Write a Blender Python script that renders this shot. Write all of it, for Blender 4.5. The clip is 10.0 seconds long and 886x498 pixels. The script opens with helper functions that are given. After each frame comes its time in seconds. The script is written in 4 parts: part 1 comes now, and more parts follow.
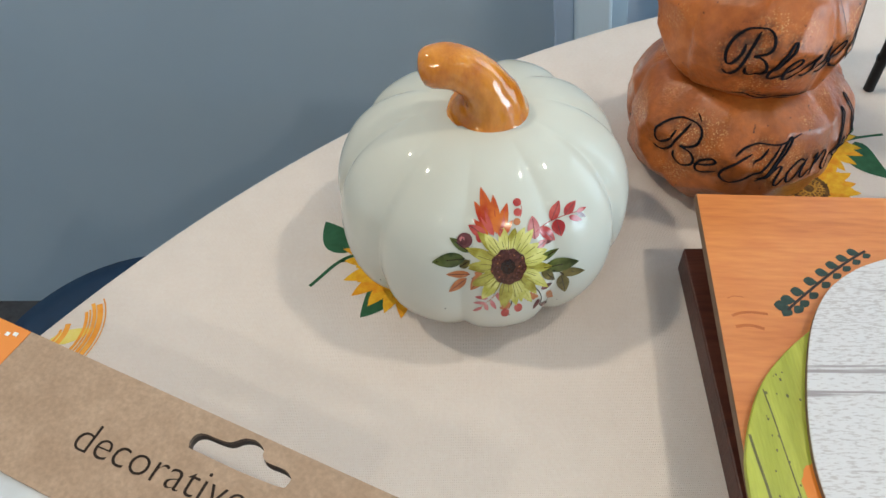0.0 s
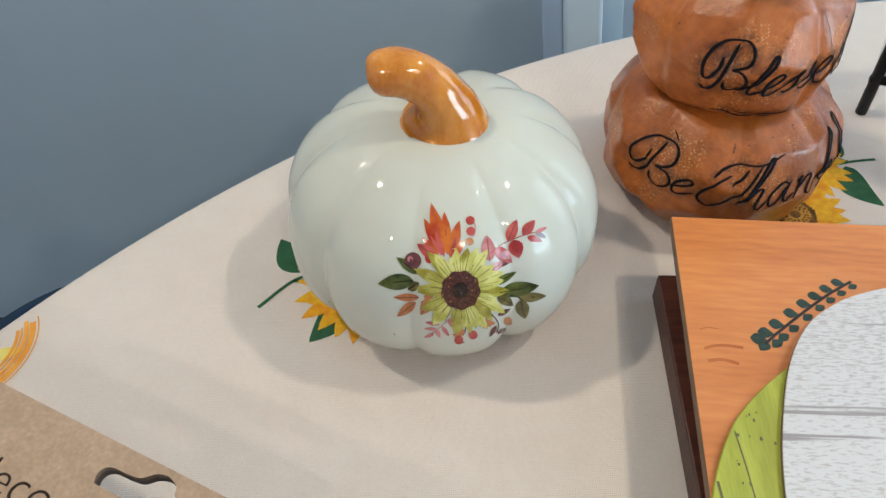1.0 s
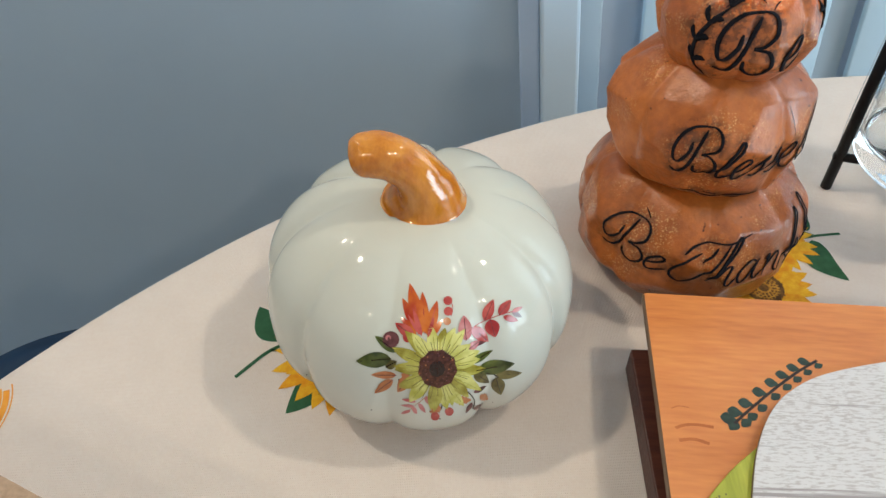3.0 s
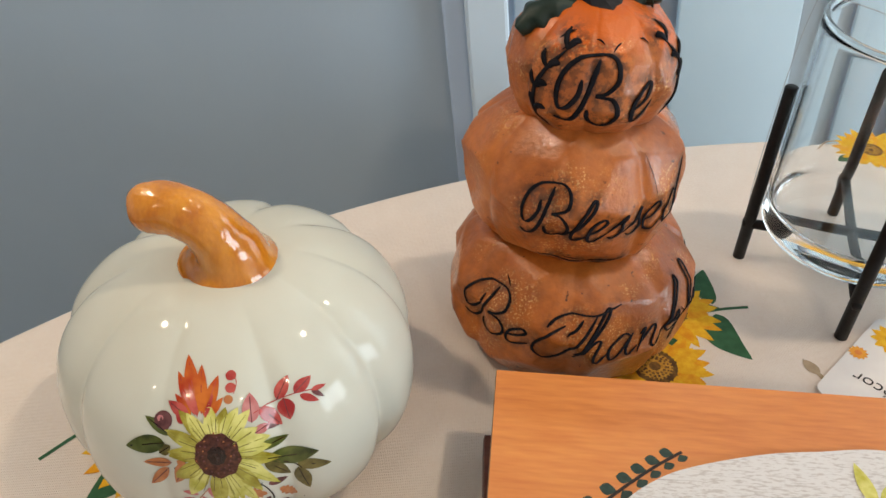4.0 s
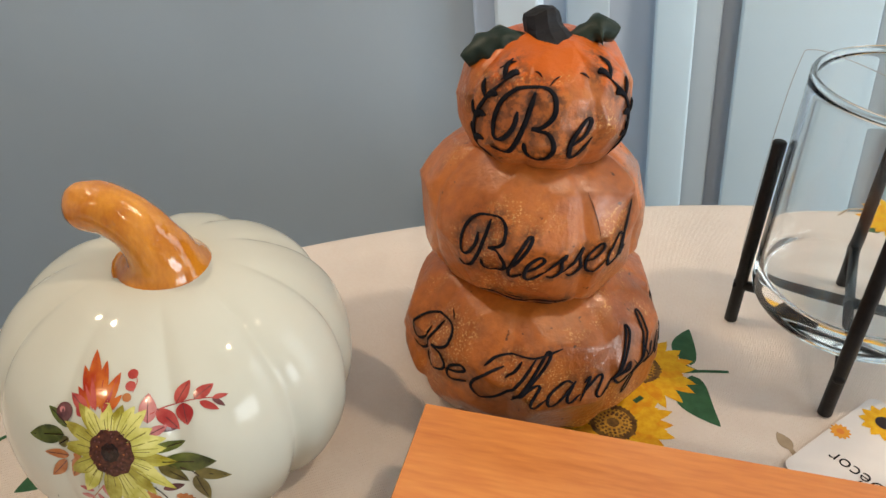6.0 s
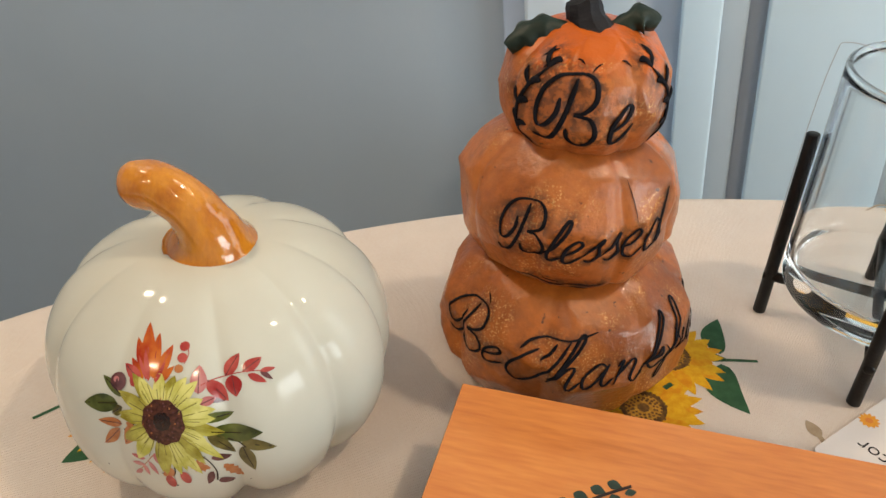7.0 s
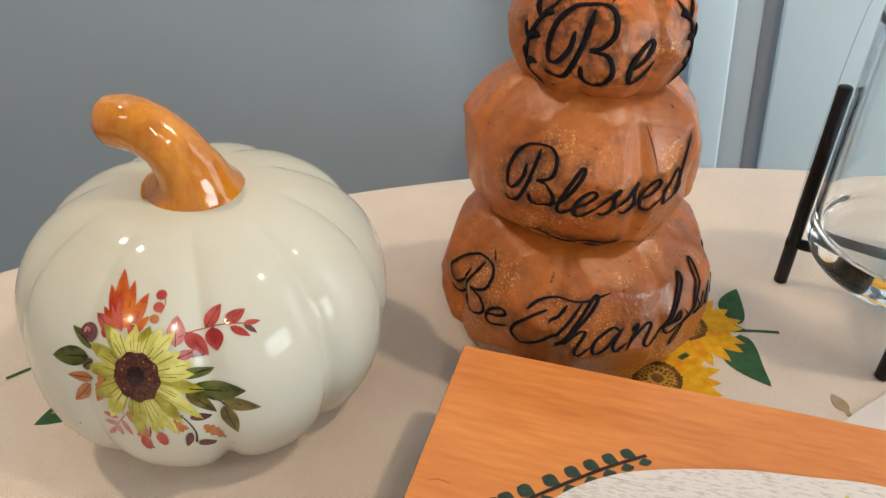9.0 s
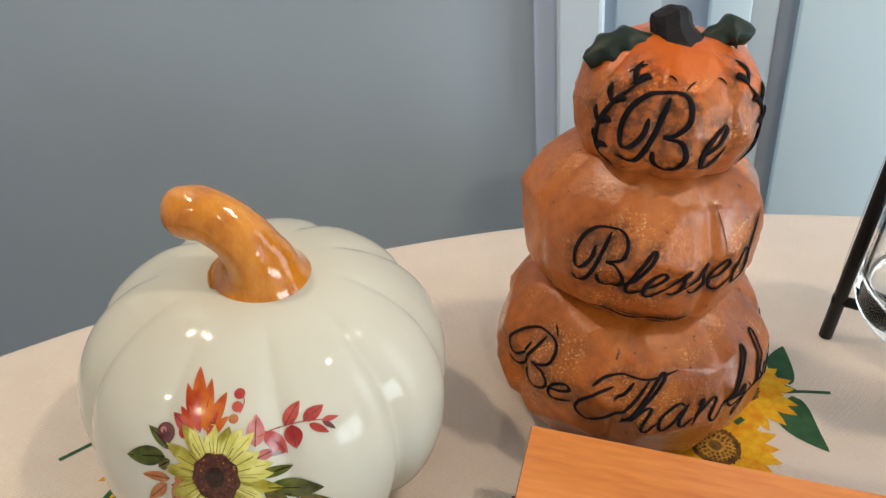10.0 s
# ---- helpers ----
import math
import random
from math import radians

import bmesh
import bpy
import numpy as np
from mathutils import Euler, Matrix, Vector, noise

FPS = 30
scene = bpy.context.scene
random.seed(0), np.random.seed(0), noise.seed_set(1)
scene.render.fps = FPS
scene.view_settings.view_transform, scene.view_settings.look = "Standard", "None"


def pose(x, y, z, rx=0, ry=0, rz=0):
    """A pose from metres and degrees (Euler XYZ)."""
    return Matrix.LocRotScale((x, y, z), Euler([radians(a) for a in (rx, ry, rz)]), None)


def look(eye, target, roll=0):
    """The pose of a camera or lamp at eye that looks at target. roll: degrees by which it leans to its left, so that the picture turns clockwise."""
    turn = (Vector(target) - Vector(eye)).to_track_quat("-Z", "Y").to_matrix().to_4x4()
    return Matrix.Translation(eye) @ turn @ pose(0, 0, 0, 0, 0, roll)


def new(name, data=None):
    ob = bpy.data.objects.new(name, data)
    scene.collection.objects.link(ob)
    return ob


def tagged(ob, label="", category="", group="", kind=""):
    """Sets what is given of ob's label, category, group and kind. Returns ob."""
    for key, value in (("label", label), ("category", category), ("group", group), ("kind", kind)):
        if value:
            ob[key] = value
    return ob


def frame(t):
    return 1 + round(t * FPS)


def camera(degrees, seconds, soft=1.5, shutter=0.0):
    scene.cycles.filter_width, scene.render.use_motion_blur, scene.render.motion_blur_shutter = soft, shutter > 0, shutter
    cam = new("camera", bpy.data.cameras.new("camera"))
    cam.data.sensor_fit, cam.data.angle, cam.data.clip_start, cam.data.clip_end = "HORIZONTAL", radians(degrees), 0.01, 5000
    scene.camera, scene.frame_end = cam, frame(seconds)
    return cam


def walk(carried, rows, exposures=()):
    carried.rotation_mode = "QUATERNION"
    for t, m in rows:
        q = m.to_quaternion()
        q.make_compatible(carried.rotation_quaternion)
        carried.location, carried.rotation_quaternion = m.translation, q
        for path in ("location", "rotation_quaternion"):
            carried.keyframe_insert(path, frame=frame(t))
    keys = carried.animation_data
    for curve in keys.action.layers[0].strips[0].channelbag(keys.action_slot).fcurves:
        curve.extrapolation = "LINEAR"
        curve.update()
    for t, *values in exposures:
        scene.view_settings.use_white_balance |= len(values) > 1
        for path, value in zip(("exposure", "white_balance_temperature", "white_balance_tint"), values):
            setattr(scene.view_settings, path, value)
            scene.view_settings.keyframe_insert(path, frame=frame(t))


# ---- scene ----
cam = camera(59.4, 10.0, 1.5)
PATH = [
    (0, (0.02, 0.003, 0.39), (-0.058, 1.301, -1.13), -2.8),
    (0.5, (0.044, 0.021, 0.366), (-0.042, 1.35, -1.126), -2.4),
    (1, (0.046, 0.023, 0.364), (-0.043, 1.369, -1.113), -1.9),
    (1.5, (0.047, 0.025, 0.355), (-0.042, 1.385, -1.11), -1.4),
    (2, (0.037, 0.028, 0.367), (-0.041, 1.396, -1.09), -0.8),
    (2.2, (0.035, 0.016, 0.383), (-0.032, 1.393, -1.066), -0.5),
    (3.3, (0.062, 0.043, 0.381), (0.039, 1.494, -0.995), 0.5),
    (3.5, (0.084, 0.052, 0.375), (0.066, 1.525, -0.977), 0.3),
    (4, (0.14, 0.067, 0.347), (0.068, 1.618, -0.913), 0.4),
    (4.5, (0.148, 0.071, 0.313), (-0.045, 1.673, -0.867), -0.2),
    (5, (0.167, 0.072, 0.305), (-0.098, 1.671, -0.866), 0.2),
    (5.5, (0.203, 0.082, 0.33), (-0.095, 1.689, -0.823), 0.4),
    (5.7, (0.217, 0.079, 0.334), (-0.084, 1.69, -0.812), 0.4),
    (6.8, (0.203, 0.057, 0.33), (-0.134, 1.661, -0.817), 0.5),
    (7, (0.204, 0.057, 0.332), (-0.137, 1.658, -0.816), 0.6),
    (7.5, (0.2, 0.063, 0.321), (-0.149, 1.658, -0.834), 0.8),
    (8, (0.197, 0.061, 0.296), (-0.16, 1.646, -0.87), 0.9),
    (8.5, (0.206, 0.061, 0.292), (-0.148, 1.643, -0.879), 1.2),
    (9, (0.203, 0.07, 0.3), (-0.147, 1.656, -0.867), 1.2),
    (9.5, (0.173, 0.076, 0.312), (-0.167, 1.674, -0.842), 1.0),
    (10, (0.162, 0.083, 0.326), (-0.158, 1.687, -0.825), 1.0),
]
walk(cam, [(t, look(eye, target, roll)) for t, eye, target, roll in PATH],
     [(0.0, -0.01, 6000, 1), (2.2, 0.0, 6000, 1), (3.5, -0.06, 6600, 4), (4.5, -0.08, 7250, 8), (5.5, -0.06, 7350, 8), (8.0, -0.10, 7700, 9), (10.0, -0.04, 7200, 7)])

# ---- world and light ----
world = bpy.data.worlds.new("world")
scene.world = world
world.use_nodes = True
wn = world.node_tree
sky = wn.nodes.new("ShaderNodeTexSky")
sky.sky_type, sky.sun_disc = "NISHITA", False
sky.sun_elevation, sky.sun_rotation = radians(38), radians(200)
wn.links.new(sky.outputs[0], wn.nodes["Background"].inputs[0])
wn.nodes["Background"].inputs[1].default_value = 0.12
scene.view_settings.exposure = 0.0

FLOOR, CEIL = -0.76, 1.74


def lamp(name, at, target, size, power, colour, size_y=None):
    data = bpy.data.lights.new(name, "AREA")
    data.shape = "RECTANGLE" if size_y else "DISK"
    data.size, data.energy, data.color = size, power, colour
    if size_y:
        data.size_y = size_y
    ob = new(name, data)
    ob.matrix_world = look(at, target)
    return ob


WARM, DAY = (1.0, 0.83, 0.66), (0.72, 0.86, 1.0)
DOWNLIGHTS = [(1.02, 0.42), (-0.98, 0.50), (0.72, -1.45), (-0.95, -1.35)]
POWERS = [11.0, 14.5, 11.0, 9.0]
for (lx, ly), lp in zip(DOWNLIGHTS, POWERS):
    lamp("downlight_lamp", (lx, ly, CEIL - 0.03), (lx, ly, 0), 0.11, lp, WARM)
# daylight in the window opening
lamp("window_daylight", (3.40, -1.2, 0.55), (0.0, -1.2, 0.55), 1.56, 70.0, DAY, 1.26)
# added fill lamp with no opening behind it, brightens the blind and the bay
lamp("bay_fill_lamp", (1.75, 0.90, 0.45), (0.0, 0.72, 0.1), 0.9, 14.0, DAY, 1.6)


# ---- materials ----
def material(name, colour, rough=0.6, second=None, scale=40.0, stretch=(1, 1, 1), bump=0.0, bump_scale=None, metal=0.0,
             coat=0.0, contrast=(0.35, 0.65), fine=0.0, spec=0.5, rough_var=0.0, sheen=0.0):
    m = bpy.data.materials.new(name)
    m.use_nodes = True
    nt = m.node_tree
    b = nt.nodes["Principled BSDF"]
    b.inputs["Base Color"].default_value = (*colour, 1)
    b.inputs["Roughness"].default_value, b.inputs["Metallic"].default_value = rough, metal
    b.inputs["Specular IOR Level"].default_value = spec
    b.inputs["Coat Weight"].default_value = coat
    b.inputs["Coat Roughness"].default_value = 0.05
    b.inputs["Sheen Weight"].default_value = sheen
    tc = nt.nodes.new("ShaderNodeTexCoord")
    mp = nt.nodes.new("ShaderNodeMapping")
    mp.inputs["Scale"].default_value = stretch
    nt.links.new(tc.outputs["Object"], mp.inputs[0])
    n1 = nt.nodes.new("ShaderNodeTexNoise")
    n1.inputs["Scale"].default_value, n1.inputs["Detail"].default_value = scale, 6
    nt.links.new(mp.outputs[0], n1.inputs["Vector"])
    if second:
        ramp = nt.nodes.new("ShaderNodeValToRGB")
        ramp.color_ramp.elements[0].position, ramp.color_ramp.elements[1].position = contrast
        ramp.color_ramp.elements[0].color, ramp.color_ramp.elements[1].color = (*colour, 1), (*second, 1)
        nt.links.new(n1.outputs["Fac"], ramp.inputs[0])
        out = ramp.outputs[0]
        if fine:
            n2 = nt.nodes.new("ShaderNodeTexNoise")
            n2.inputs["Scale"].default_value, n2.inputs["Detail"].default_value = scale * 9, 3
            nt.links.new(mp.outputs[0], n2.inputs["Vector"])
            mx = nt.nodes.new("ShaderNodeMix")
            mx.data_type, mx.blend_type = "RGBA", "OVERLAY"
            mx.inputs["Factor"].default_value = fine
            nt.links.new(out, mx.inputs["A"])
            nt.links.new(n2.outputs["Fac"], mx.inputs["B"])
            out = mx.outputs["Result"]
        nt.links.new(out, b.inputs["Base Color"])
    if rough_var:
        mr = nt.nodes.new("ShaderNodeMapRange")
        mr.inputs["To Min"].default_value, mr.inputs["To Max"].default_value = rough - rough_var, rough + rough_var
        nt.links.new(n1.outputs["Fac"], mr.inputs["Value"])
        nt.links.new(mr.outputs[0], b.inputs["Roughness"])
    if bump:
        n3 = nt.nodes.new("ShaderNodeTexNoise")
        n3.inputs["Scale"].default_value, n3.inputs["Detail"].default_value = bump_scale or scale * 3, 4
        nt.links.new(mp.outputs[0], n3.inputs["Vector"])
        bp = nt.nodes.new("ShaderNodeBump")
        bp.inputs["Strength"].default_value, bp.inputs["Distance"].default_value = bump, 0.002
        nt.links.new(n3.outputs["Fac"], bp.inputs["Height"])
        nt.links.new(bp.outputs[0], b.inputs["Normal"])
        if coat:
            nt.links.new(bp.outputs[0], b.inputs["Coat Normal"])
    return m


def cloth_material():
    m = material("cream_cotton", (0.76, 0.652, 0.582), 0.9, (0.81, 0.705, 0.637), 45.0, sheen=0.15, fine=0.12, contrast=(0.2, 0.8))
    nt = m.node_tree
    b = nt.nodes["Principled BSDF"]
    tc = nt.nodes.new("ShaderNodeTexCoord")
    waves = []
    for axis in ("X", "Y"):
        w = nt.nodes.new("ShaderNodeTexWave")
        w.bands_direction = axis
        w.inputs["Scale"].default_value = 330.0
        w.inputs["Distortion"].default_value, w.inputs["Detail"].default_value = 0.5, 1.0
        nt.links.new(tc.outputs["Object"], w.inputs["Vector"])
        waves.append(w)
    mul = nt.nodes.new("ShaderNodeMath")
    mul.operation = "ADD"
    nt.links.new(waves[0].outputs["Fac"], mul.inputs[0])
    nt.links.new(waves[1].outputs["Fac"], mul.inputs[1])
    slub = nt.nodes.new("ShaderNodeTexNoise")
    slub.inputs["Scale"].default_value, slub.inputs["Detail"].default_value = 30.0, 8
    nt.links.new(tc.outputs["Object"], slub.inputs["Vector"])
    b1, b2 = nt.nodes.new("ShaderNodeBump"), nt.nodes.new("ShaderNodeBump")
    b1.inputs["Strength"].default_value, b1.inputs["Distance"].default_value = 0.5, 0.0005
    b2.inputs["Strength"].default_value, b2.inputs["Distance"].default_value = 0.20, 0.004
    nt.links.new(mul.outputs[0], b1.inputs["Height"])
    nt.links.new(slub.outputs["Fac"], b2.inputs["Height"])
    nt.links.new(b1.outputs[0], b2.inputs["Normal"])
    nt.links.new(b2.outputs[0], b.inputs["Normal"])
    return m


def worn_sign_material():
    """Dark stained wood with a ragged patch of worn whitewash."""
    m = material("dark_stained_wood", (0.055, 0.014, 0.009), 0.4, (0.10, 0.03, 0.018), 30.0, (1, 7, 1), 0.2)
    nt = m.node_tree
    b = nt.nodes["Principled BSDF"]
    src = b.inputs["Base Color"].links[0].from_socket
    tc = nt.nodes.new("ShaderNodeTexCoord")
    sep = nt.nodes.new("ShaderNodeSeparateXYZ")
    nt.links.new(tc.outputs["Object"], sep.inputs[0])
    nz = nt.nodes.new("ShaderNodeTexNoise")
    nz.inputs["Scale"].default_value, nz.inputs["Detail"].default_value, nz.inputs["Roughness"].default_value = 45.0, 9, 0.75
    nt.links.new(tc.outputs["Object"], nz.inputs["Vector"])
    masks = []
    for sock, lo, hi in (("X", 0.006, 0.028), ("Y", -0.022, -0.034)):
        mr = nt.nodes.new("ShaderNodeMapRange")
        mr.inputs["From Min"].default_value, mr.inputs["From Max"].default_value = lo, hi
        mr.inputs["To Min"].default_value, mr.inputs["To Max"].default_value = -0.35, 0.35
        nt.links.new(sep.outputs[sock], mr.inputs["Value"])
        masks.append(mr)
    mn = nt.nodes.new("ShaderNodeMath")
    mn.operation = "MINIMUM"
    nt.links.new(masks[0].outputs[0], mn.inputs[0])
    nt.links.new(masks[1].outputs[0], mn.inputs[1])
    ad = nt.nodes.new("ShaderNodeMath")
    ad.operation = "ADD"
    nt.links.new(mn.outputs[0], ad.inputs[0])
    nt.links.new(nz.outputs["Fac"], ad.inputs[1])
    gt = nt.nodes.new("ShaderNodeMath")
    gt.operation = "GREATER_THAN"
    gt.inputs[1].default_value = 0.52
    nt.links.new(ad.outputs[0], gt.inputs[0])
    mx = nt.nodes.new("ShaderNodeMix")
    mx.data_type = "RGBA"
    nt.links.new(gt.outputs[0], mx.inputs["Factor"])
    nt.links.new(src, mx.inputs["A"])
    mx.inputs["B"].default_value = (0.62, 0.58, 0.60, 1)
    nt.links.new(mx.outputs["Result"], b.inputs["Base Color"])
    return m


def glass_material(name, colour=(1, 1, 1), rough=0.0, ior=1.47):
    m = material(name, colour, rough)
    b = m.node_tree.nodes["Principled BSDF"]
    b.inputs["Transmission Weight"].default_value, b.inputs["IOR"].default_value = 1.0, ior
    return m


def carved_paint(name, low, high, crown=None):
    """Terracotta paint: each carved cut a little lighter or darker, with dark pits and a worn gloss."""
    m = material(name, low, 0.36, high, 26.0, (1, 1, 1), 0.2, 380, fine=0.35, contrast=(0.25, 0.62), rough_var=0.1, coat=1.0, spec=0.35)
    nt = m.node_tree
    b = nt.nodes["Principled BSDF"]
    src = b.inputs["Base Color"].links[0].from_socket
    tc = nt.nodes.new("ShaderNodeTexCoord")
    cut = nt.nodes.new("ShaderNodeAttribute")
    cut.attribute_name = "cut"
    mr = nt.nodes.new("ShaderNodeMapRange")
    mr.inputs["To Min"].default_value, mr.inputs["To Max"].default_value = 0.74, 1.14
    nt.links.new(cut.outputs["Fac"], mr.inputs["Value"])
    pit = nt.nodes.new("ShaderNodeTexNoise")
    pit.inputs["Scale"].default_value, pit.inputs["Detail"].default_value = 210.0, 2
    nt.links.new(tc.outputs["Object"], pit.inputs["Vector"])
    dark = nt.nodes.new("ShaderNodeMapRange")
    dark.inputs["From Min"].default_value, dark.inputs["From Max"].default_value = 0.24, 0.29
    dark.inputs["To Min"].default_value, dark.inputs["To Max"].default_value = 0.25, 1.0
    nt.links.new(pit.outputs["Fac"], dark.inputs["Value"])
    glint = nt.nodes.new("ShaderNodeTexNoise")
    glint.inputs["Scale"].default_value, glint.inputs["Detail"].default_value = 520.0, 3
    nt.links.new(tc.outputs["Object"], glint.inputs["Vector"])
    rough = nt.nodes.new("ShaderNodeBump")
    rough.inputs["Strength"].default_value, rough.inputs["Distance"].default_value = 0.8, 0.0006
    nt.links.new(glint.outputs["Fac"], rough.inputs["Height"])
    nt.links.new(rough.outputs[0], b.inputs["Coat Normal"])
    b.inputs["Coat Roughness"].default_value = 0.12
    worn = nt.nodes.new("ShaderNodeMapRange")
    worn.inputs["To Min"].default_value, worn.inputs["To Max"].default_value = 0.10, 1.0
    nt.links.new(ramp_of(nt, tc, 42.0, 5, 0.50, 0.64, seed=9.0, rough=0.6), worn.inputs["Value"])
    nt.links.new(worn.outputs[0], b.inputs["Coat Weight"])
    both = nt.nodes.new("ShaderNodeMath")
    both.operation = "MULTIPLY"
    nt.links.new(mr.outputs[0], both.inputs[0])
    nt.links.new(dark.outputs[0], both.inputs[1])
    mx = nt.nodes.new("ShaderNodeMix")
    mx.data_type, mx.blend_type = "RGBA", "MULTIPLY"
    mx.inputs["Factor"].default_value = 1.0
    nt.links.new(src, mx.inputs["A"])
    nt.links.new(both.outputs[0], mx.inputs["B"])
    if crown:
        # brighter orange paint brushed over the crown round the stem
        sep = nt.nodes.new("ShaderNodeSeparateXYZ")
        nt.links.new(tc.outputs["Object"], sep.inputs[0])
        wob = nt.nodes.new("ShaderNodeMath")
        wob.operation = "MULTIPLY_ADD"
        wob.inputs[1].default_value = 0.012
        nt.links.new(ramp_of(nt, tc, 60.0, 4, 0.3, 0.7, seed=5.0), wob.inputs[0])
        nt.links.new(sep.outputs["Z"], wob.inputs[2])
        cap = nt.nodes.new("ShaderNodeMapRange")
        cap.inputs["From Min"].default_value, cap.inputs["From Max"].default_value = crown + 0.003, crown + 0.010
        nt.links.new(wob.outputs[0], cap.inputs["Value"])
        mc = nt.nodes.new("ShaderNodeMix")
        mc.data_type = "RGBA"
        nt.links.new(cap.outputs[0], mc.inputs["Factor"])
        nt.links.new(mx.outputs["Result"], mc.inputs["A"])
        mc.inputs["B"].default_value = (0.60, 0.115, 0.008, 1)
        mx = mc
    # pale gold flecks in patches: the varnish's glints painted into the colour
    patch = ramp_of(nt, tc, 34.0, 3, 0.50, 0.62, seed=3.0)
    fleck = ramp_of(nt, tc, 800.0, 3, 0.53, 0.70, seed=7.0)
    painted_glint = nt.nodes.new("ShaderNodeMath")
    painted_glint.operation = "MULTIPLY"
    nt.links.new(patch, painted_glint.inputs[0])
    nt.links.new(fleck, painted_glint.inputs[1])
    mg = nt.nodes.new("ShaderNodeMix")
    mg.data_type = "RGBA"
    nt.links.new(painted_glint.outputs[0], mg.inputs["Factor"])
    nt.links.new(mx.outputs["Result"], mg.inputs["A"])
    mg.inputs["B"].default_value = (0.74, 0.41, 0.16, 1)
    half = nt.nodes.new("ShaderNodeMath")
    half.operation = "MULTIPLY"
    half.inputs[1].default_value = 0.6
    nt.links.new(painted_glint.outputs[0], half.inputs[0])
    nt.links.new(half.outputs[0], b.inputs["Metallic"])
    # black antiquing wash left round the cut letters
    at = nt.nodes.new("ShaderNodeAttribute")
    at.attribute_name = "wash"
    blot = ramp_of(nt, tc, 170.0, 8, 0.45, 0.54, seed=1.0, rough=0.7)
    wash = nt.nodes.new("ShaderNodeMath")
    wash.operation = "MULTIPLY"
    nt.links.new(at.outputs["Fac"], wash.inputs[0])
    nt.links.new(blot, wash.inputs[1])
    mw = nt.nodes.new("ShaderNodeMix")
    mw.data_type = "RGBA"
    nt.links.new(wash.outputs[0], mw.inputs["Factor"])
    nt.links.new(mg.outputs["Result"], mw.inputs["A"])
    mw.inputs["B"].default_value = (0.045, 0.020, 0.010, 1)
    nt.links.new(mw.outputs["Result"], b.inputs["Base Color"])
    return m


def ramp_of(nt, tc, scale, detail, lo, hi, stretch=(1, 1, 1), seed=0.0, rough=0.5):
    """Noise cut to the range lo to hi."""
    mp = nt.nodes.new("ShaderNodeMapping")
    mp.inputs["Scale"].default_value = stretch
    mp.inputs["Location"].default_value = (seed, seed * 0.7, seed * 1.3)
    nt.links.new(tc.outputs["Object"], mp.inputs[0])
    nz = nt.nodes.new("ShaderNodeTexNoise")
    nz.inputs["Scale"].default_value, nz.inputs["Detail"].default_value, nz.inputs["Roughness"].default_value = scale, detail, rough
    nt.links.new(mp.outputs[0], nz.inputs["Vector"])
    mr = nt.nodes.new("ShaderNodeMapRange")
    mr.inputs["From Min"].default_value, mr.inputs["From Max"].default_value = lo, hi
    nt.links.new(nz.outputs["Fac"], mr.inputs["Value"])
    return mr.outputs[0]


def whitewash_material():
    """White paint worn in short flecks down to a lilac-grey ground, with a few long grain lines."""
    m = material("weathered_whitewash", (0.70, 0.68, 0.70), 0.42, bump=0.12, bump_scale=300)
    nt = m.node_tree
    b = nt.nodes["Principled BSDF"]
    tc = nt.nodes.new("ShaderNodeTexCoord")
    zone = ramp_of(nt, tc, 7.0, 4, -0.45, 1.45, (0.5, 2.2, 1), 2.0)
    fleck = ramp_of(nt, tc, 900.0, 3, 0.22, 0.78, (0.22, 1.0, 1), 4.0, 0.65)
    add = nt.nodes.new("ShaderNodeMath")
    add.operation = "ADD"
    nt.links.new(zone, add.inputs[0])
    nt.links.new(fleck, add.inputs[1])
    cut = nt.nodes.new("ShaderNodeMapRange")
    cut.inputs["From Min"].default_value, cut.inputs["From Max"].default_value = 0.78, 0.98
    nt.links.new(add.outputs[0], cut.inputs["Value"])
    mx = nt.nodes.new("ShaderNodeMix")
    mx.data_type = "RGBA"
    nt.links.new(cut.outputs[0], mx.inputs["Factor"])
    mx.inputs["A"].default_value, mx.inputs["B"].default_value = (0.50, 0.455, 0.45, 1), (0.66, 0.635, 0.64, 1)
    line = ramp_of(nt, tc, 1.0, 3, 0.62, 0.67, (5.0, 150.0, 1), 6.0, 0.55)
    ml = nt.nodes.new("ShaderNodeMix")
    ml.data_type = "RGBA"
    nt.links.new(line, ml.inputs["Factor"])
    nt.links.new(mx.outputs["Result"], ml.inputs["A"])
    ml.inputs["B"].default_value = (0.33, 0.29, 0.295, 1)
    nt.links.new(ml.outputs["Result"], b.inputs["Base Color"])
    return m


CLOTH = cloth_material()
WALL = material("blue_grey_wall_paint", (0.465, 0.560, 0.660), 0.5, (0.505, 0.600, 0.695), 3.0, bump=0.08, bump_scale=120)
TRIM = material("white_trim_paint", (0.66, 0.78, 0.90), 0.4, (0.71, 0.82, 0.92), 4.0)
TRIM_SHADED = material("white_trim_in_blue_shade", (0.56, 0.68, 0.86), 0.5, (0.60, 0.71, 0.88), 4.0)
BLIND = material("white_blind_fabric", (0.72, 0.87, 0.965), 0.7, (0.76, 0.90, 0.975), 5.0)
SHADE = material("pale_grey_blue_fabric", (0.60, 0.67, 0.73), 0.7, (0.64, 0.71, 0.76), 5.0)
RECESS = material("grey_window_frame", (0.62, 0.68, 0.78), 0.6, (0.66, 0.72, 0.81), 4.0)
CEILING = material("ceiling_paint", (0.74, 0.74, 0.72), 0.9, (0.78, 0.78, 0.76), 6.0)
